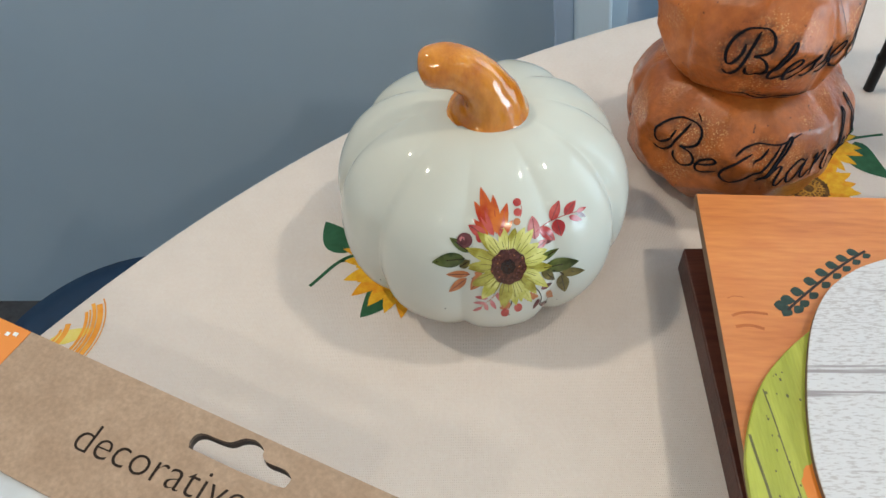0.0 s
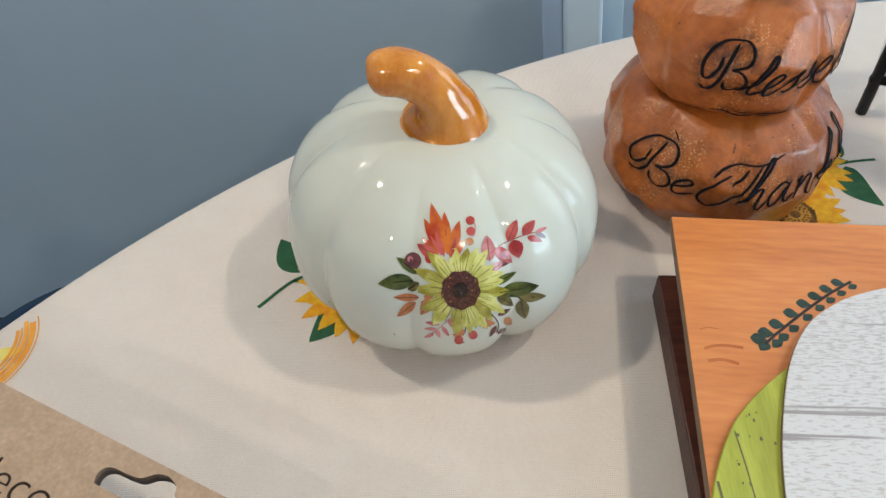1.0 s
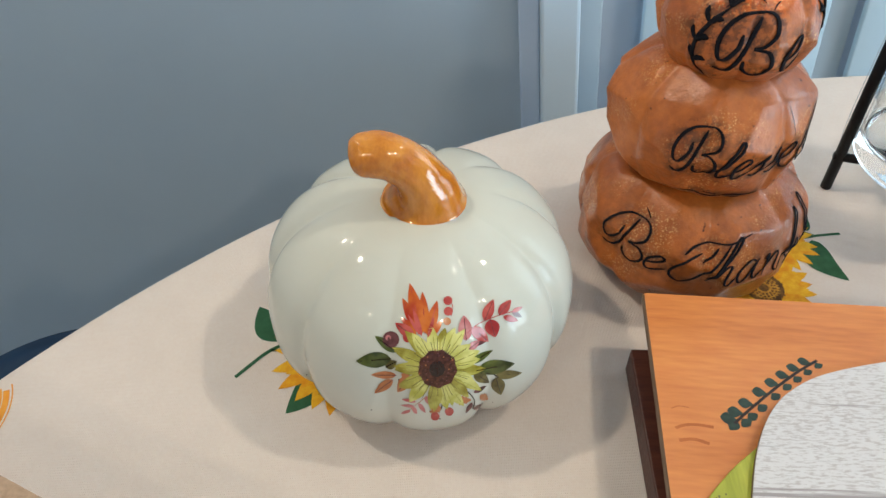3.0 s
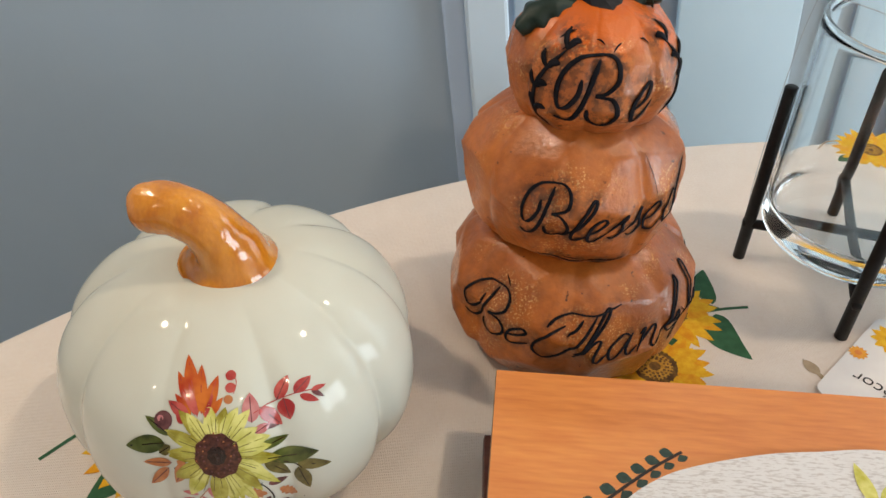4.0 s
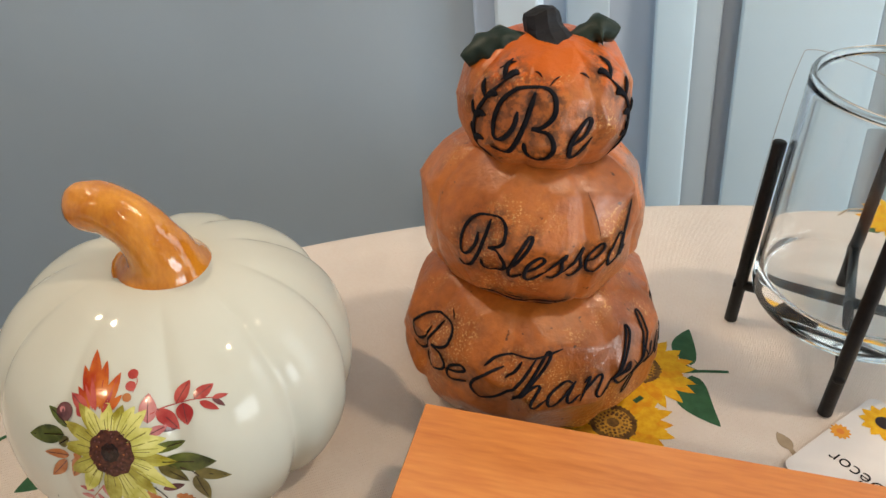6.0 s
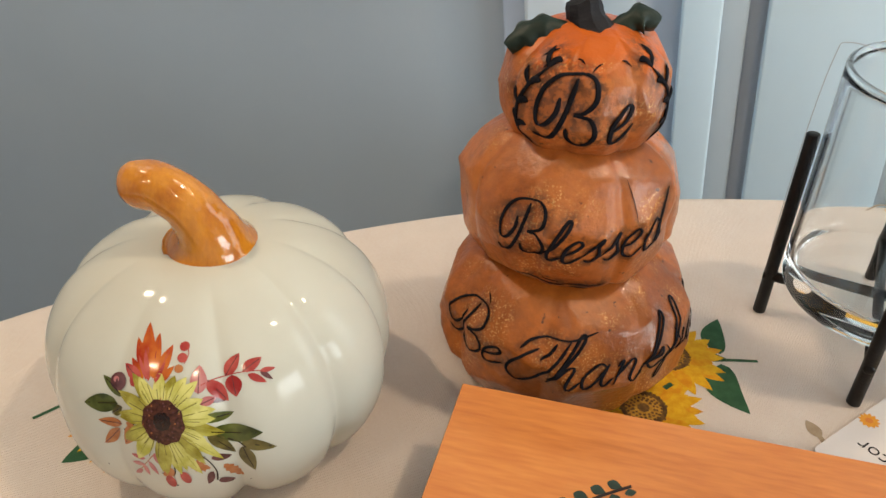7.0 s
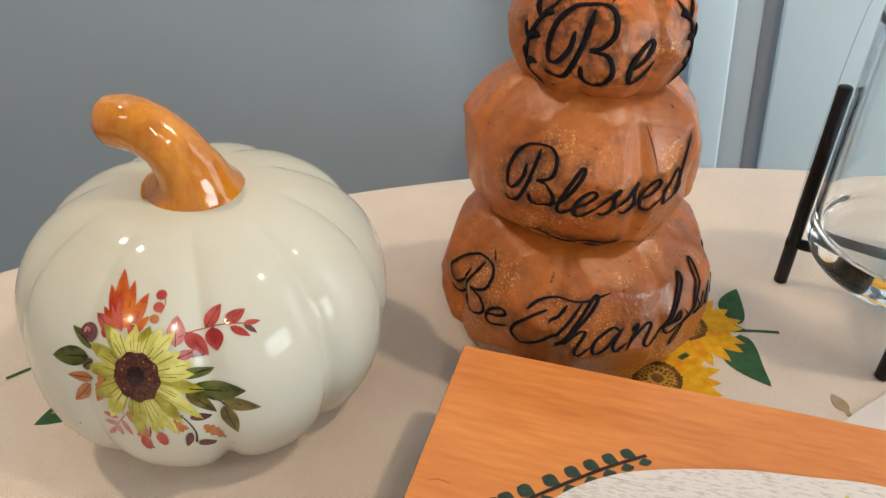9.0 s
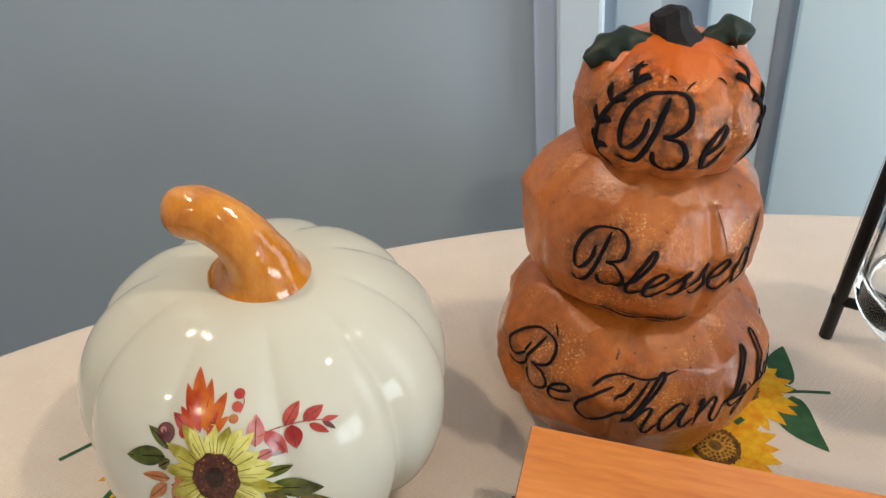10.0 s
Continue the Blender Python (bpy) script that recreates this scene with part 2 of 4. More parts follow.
CARPET = material("dark_carpet", (0.035, 0.037, 0.045), 0.95, (0.06, 0.062, 0.07), 60.0, bump=0.6)
GLAZE = material("white_ceramic_glaze", (0.60, 0.585, 0.505), 0.05, (0.645, 0.63, 0.55), 14.0, spec=0.28)
STEM = material("orange_ceramic_glaze", (0.48, 0.130, 0.007), 0.14, (0.74, 0.29, 0.032), 75.0, (1, 1, 0.45), 0.75, 62, coat=0.7, contrast=(0.3, 0.7), fine=0.25)
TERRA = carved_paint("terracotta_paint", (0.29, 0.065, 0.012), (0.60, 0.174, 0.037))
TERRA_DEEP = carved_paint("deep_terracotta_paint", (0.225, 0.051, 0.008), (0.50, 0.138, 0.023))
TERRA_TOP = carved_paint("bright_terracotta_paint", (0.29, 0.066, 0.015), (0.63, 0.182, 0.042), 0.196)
INK = material("black_ink_groove", (0.006, 0.006, 0.009), 0.8, (0.014, 0.013, 0.017), 200.0, spec=0.1)
LEAFDARK = material("dark_green_resin", (0.007, 0.018, 0.013), 0.45, (0.014, 0.028, 0.020), 90.0, bump=0.25, spec=0.3)
STEMDARK = material("charcoal_resin", (0.007, 0.007, 0.010), 0.6, (0.015, 0.014, 0.018), 90.0, bump=0.3, spec=0.25)
WOOD = material("orange_maple_board", (0.53, 0.160, 0.038), 0.36, (0.71, 0.262, 0.080), 9.0, (0.6, 4.2, 4), 0.05, 60, contrast=(0.20, 0.64), fine=0.36)
WOODEDGE = material("raw_board_edge", (0.16, 0.10, 0.06), 0.8, (0.22, 0.14, 0.09), 60.0, (1, 1, 6))
WHITEWASH = whitewash_material()
GREENWASH = material("lime_painted_board", (0.34, 0.36, 0.035), 0.45, (0.46, 0.48, 0.06), 16.0, (7, 0.8, 1), 0.1, 80, contrast=(0.35, 0.6), fine=0.2)
DARKWOOD = worn_sign_material()
DARKSIDE = material("dark_stained_edge", (0.045, 0.012, 0.008), 0.45, (0.08, 0.024, 0.015), 40.0, (7, 7, 1), 0.2)
PLAINWOOD = material("plain_mdf", (0.20, 0.12, 0.07), 0.8, (0.24, 0.15, 0.09), 30.0)
CARDINK = material("dark_brown_print", (0.018, 0.011, 0.008), 0.7, (0.03, 0.018, 0.013), 300.0, spec=0.2)
CARDEDGE = material("shaded_card_edge", (0.10, 0.075, 0.06), 0.9, (0.14, 0.10, 0.08), 80.0)
KRAFT = material("kraft_card", (0.375, 0.25, 0.165), 0.85, (0.43, 0.295, 0.20), 55.0, bump=0.2, bump_scale=300, fine=0.3)
PRINT_ORANGE = material("orange_print", (0.72, 0.20, 0.02), 0.5, (0.78, 0.26, 0.03), 30.0)
PRINT_WHITE = material("white_print", (0.8, 0.8, 0.78), 0.6)
FILLER = material("pale_tissue_filler", (0.55, 0.56, 0.58), 0.8, (0.66, 0.66, 0.67), 25.0, bump=0.6, bump_scale=60)
CARD = material("white_tag_card", (0.70, 0.66, 0.655), 0.55, (0.75, 0.71, 0.70), 40.0)
STEEL = material("black_powder_coat", (0.004, 0.004, 0.005), 0.45, (0.008, 0.008, 0.009), 300.0, bump=0.1, spec=0.25)
GLASS = glass_material("clear_glass", (0.955, 0.982, 0.99), 0.02, 1.36)
NYLON = material("clear_nylon", (0.45, 0.47, 0.5), 0.3)
BLUE = material("navy_vinyl", (0.001, 0.018, 0.055), 0.6, (0.003, 0.026, 0.07), 30.0, bump=0.1)
LIGHTRING = material("white_enamel", (0.8, 0.8, 0.8), 0.35)
P_GREEN = material("dark_green_dye", (0.018, 0.085, 0.035), 0.9, (0.03, 0.115, 0.05), 160.0, bump=0.2, bump_scale=900)
P_YELLOW = material("yellow_dye", (0.70, 0.33, 0.006), 0.9, (0.80, 0.47, 0.02), 220.0, bump=0.2, bump_scale=900)
P_BROWN = material("brown_dye", (0.09, 0.04, 0.012), 0.9, (0.20, 0.10, 0.02), 260.0)
P_LEMON = material("lemon_dye", (0.76, 0.60, 0.10), 0.9, (0.80, 0.66, 0.2), 150.0)
P_ORANGE = material("orange_dye", (0.74, 0.27, 0.02), 0.9, (0.80, 0.36, 0.05), 120.0)
P_TAUPE = material("taupe_dye", (0.34, 0.25, 0.17), 0.9, (0.42, 0.32, 0.22), 200.0)
SPRIG = material("teal_green_print", (0.011, 0.030, 0.023), 0.5, (0.026, 0.058, 0.044), 300.0)
TWIG = material("brown_print", (0.018, 0.007, 0.006), 0.5)
GLOSS = dict(spec=0.45)
D_PETAL = material("lime_decal", (0.46, 0.42, 0.06), 0.14, (0.74, 0.69, 0.24), 130.0, **GLOSS)
D_PETAL2 = material("ochre_decal", (0.26, 0.21, 0.02), 0.14, (0.56, 0.50, 0.11), 130.0, **GLOSS)
D_DISC = material("seed_brown_decal", (0.035, 0.010, 0.006), 0.14, (0.12, 0.035, 0.02), 700.0, **GLOSS)
D_CORE = material("dark_seed_decal", (0.012, 0.004, 0.003), 0.14, (0.03, 0.01, 0.006), 700.0, **GLOSS)
D_RED = material("red_decal", (0.34, 0.024, 0.022), 0.14, (0.56, 0.11, 0.09), 120.0, **GLOSS)
D_PINK = material("pink_decal", (0.46, 0.10, 0.10), 0.14, (0.60, 0.25, 0.24), 120.0, **GLOSS)
D_FLAME = material("flame_orange_decal", (0.40, 0.030, 0.010), 0.14, (0.62, 0.16, 0.025), 110.0, **GLOSS)
D_RUST = material("rust_decal", (0.42, 0.13, 0.04), 0.14, (0.52, 0.20, 0.08), 240.0, **GLOSS)
D_GREEN = material("olive_decal", (0.028, 0.040, 0.010), 0.14, (0.13, 0.15, 0.035), 110.0, **GLOSS)
D_OLIVE = material("brown_olive_decal", (0.075, 0.06, 0.016), 0.14, (0.21, 0.17, 0.05), 110.0, **GLOSS)
D_FOLD = material("olive_fold_decal", (0.31, 0.28, 0.04), 0.14, (0.45, 0.41, 0.09), 200.0, **GLOSS)
D_PLUM = material("plum_decal", (0.07, 0.02, 0.022), 0.14, (0.17, 0.06, 0.06), 260.0, **GLOSS)


# ---- mesh helpers ----
def part(name, bm, mat, parent=None, label="", smooth=True, at=None):
    me = bpy.data.meshes.new(name)
    bmesh.ops.recalc_face_normals(bm, faces=bm.faces[:])
    for f in bm.faces:
        f.smooth = smooth
    bm.to_mesh(me)
    bm.free()
    me.materials.append(mat)
    ob = new(name, me)
    if parent:
        ob.parent = parent
    if at is not None:
        ob.matrix_basis = at
    if label:
        ob["label"] = label
    return ob


def thing(name, label, category, at=None, group="", kind=""):
    ob = new(name)
    if at is not None:
        ob.matrix_basis = at
    ob.empty_display_size = 0.05
    return tagged(ob, label, category, group, kind)


def box(x0, x1, y0, y1, z0, z1, bevel=0.0, segments=2):
    bm = bmesh.new()
    bmesh.ops.create_cube(bm, size=1, matrix=Matrix.Translation(((x0 + x1) / 2, (y0 + y1) / 2, (z0 + z1) / 2)) @ Matrix.Diagonal((x1 - x0, y1 - y0, z1 - z0, 1)))
    if bevel:
        bmesh.ops.bevel(bm, geom=bm.edges[:], offset=bevel, segments=segments, affect="EDGES", profile=0.5)
    return bm


def catmull(points, steps=8):
    """A smooth line through points."""
    p = [Vector(q) for q in points]
    p = [2 * p[0] - p[1], *p, 2 * p[-1] - p[-2]]
    out = []
    for a, b, c, d in zip(p, p[1:], p[2:], p[3:]):
        for k in range(steps):
            t = k / steps
            out.append(0.5 * (2 * b + (c - a) * t + (2 * a - 5 * b + 4 * c - d) * t * t + (3 * b - a - 3 * c + d) * t ** 3))
    out.append(p[-2])
    return out


def tube(points, radii, sides=10, bm=None, flat=1.0, normals=None, cap=True):
    """A tube along points, whose section may be flattened against a surface normal."""
    bm = bm or bmesh.new()
    rings = []
    side = None
    for n, q in enumerate(points):
        t = (points[min(n + 1, len(points) - 1)] - points[max(n - 1, 0)]).normalized()
        up = normals[n] if normals else (side.cross(t) if side is not None else (Vector((0, 0, 1)) if abs(t.z) < 0.9 else Vector((0, 1, 0))))
        side = t.cross(up).normalized()
        up = side.cross(t).normalized()
        r = float(radii[n]) if hasattr(radii, "__len__") else radii
        rings.append([bm.verts.new(q + r * (math.cos(a) * side + flat * math.sin(a) * up)) for a in (2 * math.pi * k / sides for k in range(sides))])
    for a, b in zip(rings, rings[1:]):
        for k in range(sides):
            bm.faces.new((a[k], a[(k + 1) % sides], b[(k + 1) % sides], b[k]))
    if cap:
        bm.faces.new(rings[0][::-1])
        bm.faces.new(rings[-1])
    return bm


def rod(a, b, r, sides=16, bevel=0.0006):
    a, b = Vector(a), Vector(b)
    t = (b - a).normalized()
    pts = [a, a + t * bevel, b - t * bevel, b]
    return tube(pts, [r - bevel, r, r, r - bevel], sides)


def lathe(profile, sides=64, centre=(0, 0), closed=False):
    """Turns (radius, height) pairs round the z axis."""
    bm = bmesh.new()
    rings = []
    for r, z in profile:
        if r < 1e-5:
            rings.append([bm.verts.new((centre[0], centre[1], z))])
        else:
            rings.append([bm.verts.new((centre[0] + r * math.cos(2 * math.pi * k / sides), centre[1] + r * math.sin(2 * math.pi * k / sides), z)) for k in range(sides)])
    pairs = list(zip(rings, rings[1:])) + ([(rings[-1], rings[0])] if closed else [])
    for a, b in pairs:
        for k in range(sides):
            quad = [a[k % len(a)], a[(k + 1) % len(a)], b[(k + 1) % len(b)], b[k % len(b)]]
            quad = list(dict.fromkeys(quad))
            if len(quad) > 2:
                bm.faces.new(quad)
    return bm


def slab(outline, z0, z1, bevel=0.0):
    """A flat board with the given outline."""
    bm = bmesh.new()
    low = [bm.verts.new((x, y, z0)) for x, y in outline]
    f = bm.faces.new(low)
    up = bmesh.ops.extrude_face_region(bm, geom=[f])
    verts = [v for v in up["geom"] if isinstance(v, bmesh.types.BMVert)]
    bmesh.ops.translate(bm, verts=verts, vec=(0, 0, z1 - z0))
    if bevel:
        rim = [e for e in bm.edges if abs(e.verts[0].co.z - z1) < 1e-6 and abs(e.verts[1].co.z - z1) < 1e-6]
        bmesh.ops.bevel(bm, geom=rim, offset=bevel, segments=2, affect="EDGES", profile=0.5)
    return bm


def petal_points(base, tip, width, curl=0.0, n=10, shape=0.8, teeth=0):
    """Rows of three flat points that make a pointed leaf from base to tip."""
    base, tip = Vector(base), Vector(tip)
    along = tip - base
    across = Vector((-along.y, along.x)).normalized()
    rows = []
    for k in range(n + 1):
        s = k / n
        w = 0.5 * width * math.sin(math.pi * s ** shape) ** 0.85 if 0 < s < 1 else 0.0
        if teeth and 0 < k < n:
            w *= 1.25 if k % 2 else 0.75
        mid = base + along * s + across * curl * math.sin(math.pi * s)
        rows.append((mid - across * w, mid, mid + across * w))
    return rows


def leaf_mesh(rows, place, bm=None):
    bm = bm or bmesh.new()
    vs = []
    for n, row in enumerate(rows):
        if n in (0, len(rows) - 1):
            vs.append([bm.verts.new(place(row[1]))] * 3)
        else:
            vs.append([bm.verts.new(place(q)) for q in row])
    for a, b in zip(vs, vs[1:]):
        for k in (0, 1):
            quad = list(dict.fromkeys([a[k], a[k + 1], b[k + 1], b[k]]))
            if len(quad) > 2:
                bm.faces.new(quad)
    return bm


def disc_mesh(centre, radius, place, bm=None, sides=24, rings=3, squash=1.0, turn=0.0, wobble=0.0):
    bm = bm or bmesh.new()
    c = Vector(centre)
    mid = bm.verts.new(place(c))
    last = None
    for j in range(1, rings + 1):
        ring = []
        for k in range(sides):
            a = 2 * math.pi * k / sides
            r = radius * j / rings * (1 + (wobble * math.sin(9 * a + 0.6) if j == rings else 0))
            v = Vector((r * math.cos(a), r * squash * math.sin(a)))
            v.rotate(Matrix.Rotation(turn, 2))
            ring.append(bm.verts.new(place(c + v)))
        for k in range(sides):
            if last is None:
                bm.faces.new((mid, ring[k], ring[(k + 1) % sides]))
            else:
                bm.faces.new((last[k], ring[k], ring[(k + 1) % sides], last[(k + 1) % sides]))
        last = ring
    return bm


def strip_mesh(line, width, place, bm=None):
    """A flat stroke along a line of 2D points."""
    bm = bm or bmesh.new()
    last = None
    for n, q in enumerate(line):
        t = (line[min(n + 1, len(line) - 1)] - line[max(n - 1, 0)]).normalized()
        o = Vector((-t.y, t.x)) * width * 0.5
        pair = (bm.verts.new(place(q - o)), bm.verts.new(place(q + o)))
        if last:
            bm.faces.new((last[0], pair[0], pair[1], last[1]))
        last = pair
    return bm


def curve2(points, steps=6):
    return [Vector((q.x, q.y)) for q in catmull([(x, y, 0) for x, y in points], steps)]


def lettering(name, text, size, mat, at, parent, label="", thin=0.0):
    data = bpy.data.curves.new(name, "FONT")
    data.body, data.size, data.extrude, data.offset = text, size, 0.0001, -thin
    ob = new(name, data)
    bpy.context.view_layer.update()
    me = bpy.data.meshes.new_from_object(ob.evaluated_get(bpy.context.evaluated_depsgraph_get()))
    bpy.data.objects.remove(ob)
    me.materials.clear()
    me.materials.append(mat)
    ob = new(name, me)
    ob.parent, ob.matrix_basis = parent, at
    if label:
        ob["label"] = label
    return ob


# ---- the room ----
WALL_Y, BAY_Y = 0.86, 1.124


def structure(name, bm, mat, label, category, smooth=False):
    return tagged(part(name, bm, mat, smooth=smooth), label, category, kind="structure")


structure("floor", box(-2.4, 3.5, -3.4, 1.4, FLOOR - 0.1, FLOOR), CARPET, "dark grey carpeted floor under the table", "floor")
structure("ceiling", box(-2.4, 3.5, -3.4, 1.4, CEIL, CEIL + 0.1), CEILING, "white painted flat ceiling of the room", "ceiling")
LEAN = -0.10  # the back of the room stands a little askew to the table top


def leaning(bm, right_of=-9.0):
    for v in bm.verts:
        if v.co.x > right_of:
            v.co.x += LEAN * (v.co.z + 0.1)
    return bm


structure("wall_back", leaning(box(-2.3, 0.1185, WALL_Y, WALL_Y + 0.3, FLOOR, CEIL), 0.0), WALL, "smooth blue-grey painted wall behind the table", "wall")
structure("wall_bay", box(0.106, 3.4, BAY_Y, BAY_Y + 0.1, FLOOR, CEIL), RECESS, "grey recessed wall behind the white blind", "wall")
structure("wall_left", box(-2.4, -2.3, -3.3, WALL_Y + 0.1, FLOOR, CEIL), WALL, "blue-grey painted side wall of the room", "wall")
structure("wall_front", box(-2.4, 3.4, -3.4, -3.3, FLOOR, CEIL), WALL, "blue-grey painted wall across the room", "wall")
# the side wall with a window opening
for y0, y1, z0, z1 in ((-3.3, -2.0, FLOOR, CEIL), (-0.4, BAY_Y, FLOOR, CEIL), (-2.0, -0.4, FLOOR, -0.1), (-2.0, -0.4, 1.2, CEIL)):
    structure("wall_right", box(3.3, 3.42, y0, y1, z0, z1), WALL, "blue-grey wall round a bright window opening", "wall")
win = thing("window_1", "white framed window that lets in daylight", "window", kind="structure")
for y0, y1, z0, z1 in ((-2.0, -1.95, -0.1, 1.2), (-0.45, -0.4, -0.1, 1.2), (-1.95, -0.45, -0.1, -0.05), (-1.95, -0.45, 1.15, 1.2), (-1.22, -1.18, -0.05, 1.15)):
    part("window_frame", box(3.32, 3.38, y0, y1, z0, z1, 0.004), TRIM, win)

casing = thing("door_casing", "white painted door casing at the end of the grey wall", "trim", kind="structure")
# the return is white trim too; its bluish shade is put into the colour
part("casing_side", leaning(box(0.1150, 0.1385, 0.838, WALL_Y - 0.0005, FLOOR, CEIL, 0.002)), TRIM_SHADED, casing, "white casing return, coloured pale blue for its shade", smooth=False)
part("casing_face", leaning(box(0.1388, 0.1830, 0.822, 0.872, FLOOR, CEIL, 0.004)), TRIM, casing, smooth=False)

blind = thing("vertical_blind", "white vertical blind panels in front of a grey recess", "blind")
for x0, x1, y in ((0.305, 0.356, 1.10), (0.411, 0.575, 1.10), (0.62, 0.70, 1.09), (0.73, 0.88, 1.10), (0.93, 1.08, 1.10)):
    part("panel", leaning(box(x0, x1, y - 0.006, y + 0.006, FLOOR + 0.03, CEIL - 0.05, 0.004, 3)), BLIND, blind)
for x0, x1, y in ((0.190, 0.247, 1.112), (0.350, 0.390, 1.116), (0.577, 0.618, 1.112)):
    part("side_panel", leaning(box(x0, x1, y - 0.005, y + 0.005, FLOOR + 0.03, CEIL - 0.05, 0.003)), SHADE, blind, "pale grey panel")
part("head_rail", box(0.2, 1.2, 1.07, 1.122, CEIL - 0.05, CEIL - 0.002, 0.004), TRIM, blind)

for lx, ly in DOWNLIGHTS:
    dl = thing("ceiling_downlight", "round white recessed ceiling downlight", "ceiling light", pose(lx, ly, 0), "ceiling downlights")
    part("trim_ring", lathe([(0.06, CEIL - 0.012), (0.085, CEIL - 0.010), (0.088, CEIL - 0.0005), (0.06, CEIL - 0.0005)], 40, closed=True), LIGHTRING, dl)

# ---- the round table and its cloth ----
TX, TY, TR = 0.516, -0.2634, 0.9353
table = thing("round_table", "round banquet table hidden under a cream cloth", "table", pose(TX, TY, 0))
part("tabletop", lathe([(0, -0.03), (TR - 0.012, -0.03), (TR - 0.006, -0.024), (TR - 0.006, -0.006), (TR - 0.012, -0.003), (0, -0.003)], 96), PLAINWOOD, table)
part("pedestal", lathe([(0, FLOOR + 0.04), (0.05, FLOOR + 0.04), (0.05, -0.03), (0, -0.03)], 32), STEEL, table)
for k in range(4):
    a = radians(45 + 90 * k)
    part("leg", tube([Vector((0, 0, FLOOR + 0.06)), Vector((0.3 * math.cos(a), 0.3 * math.sin(a), FLOOR + 0.05)), Vector((0.5 * math.cos(a), 0.5 * math.sin(a), FLOOR + 0.02))], 0.02, 10), STEEL, table)

bm = bmesh.new()
SIDES = 360
rings = []
prof = [(0.0, 0.0)] + [(TR * k / 14, 0.0) for k in range(1, 14)] + [(TR - 0.012, 0.0), (TR - 0.005, -0.0015), (TR, -0.007), (TR + 0.002, -0.02), (TR + 0.006, -0.06), (TR + 0.016, -0.14), (TR + 0.026, -0.24)]
for r, z in prof:
    if r == 0:
        rings.append([bm.verts.new((0, 0, 0))])
        continue
    ring = []
    for k in range(SIDES):
        a = 2 * math.pi * k / SIDES
        fold = max(0.0, -z - 0.01) * 0.22 * (math.sin(22 * a) + 0.5 * math.sin(37 * a + 1.0))
        ring.append(bm.verts.new(((r + fold) * math.cos(a), (r + fold) * math.sin(a), z - 0.0001)))
    rings.append(ring)
for a, b in zip(rings, rings[1:]):
    for k in range(SIDES):
        quad = list(dict.fromkeys([a[k % len(a)], a[(k + 1) % len(a)], b[(k + 1) % SIDES], b[k]]))
        bm.faces.new(quad)
cloth = part("tablecloth", bm, CLOTH, at=pose(TX, TY, 0))
tagged(cloth, "cream cotton tablecloth printed with sunflowers on a round table", "tablecloth")


def on_cloth(h):
    return lambda q: Vector((q.x - TX, q.y - TY, h))


def printed_sunflower(cx, cy, r, r_disc, phase, squash=1.0, turn=0.0):
    rnd = random.Random(int(1000 * cx))
    rot = Matrix.Rotation(turn, 2)

    def flat(q):
        v = Vector((q.x, q.y * squash))
        v.rotate(rot)
        return Vector((cx + v.x - TX, cy + v.y - TY, flat.h))
    fl = None
    for layer, (count, scale) in enumerate(((21, 1.0), (19, 0.80))):
        for k in range(count):
            a = phase + 2 * math.pi * (k + 0.5 * layer) / count + rnd.uniform(-0.06, 0.06)
            ln = r * scale * rnd.uniform(0.92, 1.06)
            flat.h = 0.00012 + 0.00006 * layer + 0.000004 * k
            d = Vector((math.cos(a), math.sin(a)))
            part("printed_petal", leaf_mesh(petal_points(d * r_disc * 0.5, d * ln, r * 0.27, n=8, shape=0.95), flat), P_YELLOW if (k + layer) % 3 else P_ORANGE2, cloth)
    flat.h = 0.00026
    part("printed_disc", disc_mesh((0, 0), r_disc, flat), P_GOLD, cloth)
    flat.h = 0.0003
    bm = bmesh.new()
    for rr in (0.97, 0.86, 0.74, 0.58, 0.44):
        dots = int(34 * rr)
        for k in range(dots):
            a = 2 * math.pi * k / dots + rr * 9
            off = rr * rnd.uniform(0.94, 1.06)
            disc_mesh((r_disc * off * math.cos(a), r_disc * off * math.sin(a)), r_disc * rnd.uniform(0.055, 0.085), flat, bm, 6, 1)
    disc_mesh((0, 0), r_disc * 0.26, flat, bm, 18, 1, wobble=0.08)
    part("printed_seed_ring", bm, P_BROWN, cloth)
    flat.h = 0.00029
    ring = [Vector((r_disc * 0.90 * math.cos(radians(a)), r_disc * 0.90 * math.sin(radians(a)))) for a in range(0, 361, 15)]
    part("printed_disc_rim", strip_mesh(ring, r_disc * 0.20, flat), P_BROWN, cloth)


def printed_leaf(base, tip, width, curl=0.0, mat=None, shape=0.8, h=0.00008):
    part("printed_leaf", leaf_mesh(petal_points(base, tip, width, curl, 12, shape), on_cloth(h)), mat or P_GREEN, cloth)


def printed_stem(points, width, mat=None, h=0.0001):
    part("printed_stem", strip_mesh(curve2(points), width, on_cloth(h)), mat or P_GREEN, cloth)


P_ORANGE2 = material("golden_dye", (0.70, 0.27, 0.005), 0.9, (0.79, 0.40, 0.012), 220.0, bump=0.2, bump_scale=900)
P_GOLD = material("ochre_seed_dye", (0.42, 0.20, 0.02), 0.9, (0.58, 0.30, 0.04), 400.0)
printed_sunflower(-0.022, 0.327, 0.045, 0.013, 0.2)
printed_leaf((-0.058, 0.335), (-0.081, 0.361), 0.021, 0.003, shape=0.7)
printed_leaf((-0.036, 0.306), (-0.050, 0.2805), 0.018, 0.002, shape=0.6)
printed_stem([(-0.0845, 0.305), (-0.067, 0.326), (-0.05, 0.334)], 0.0024)
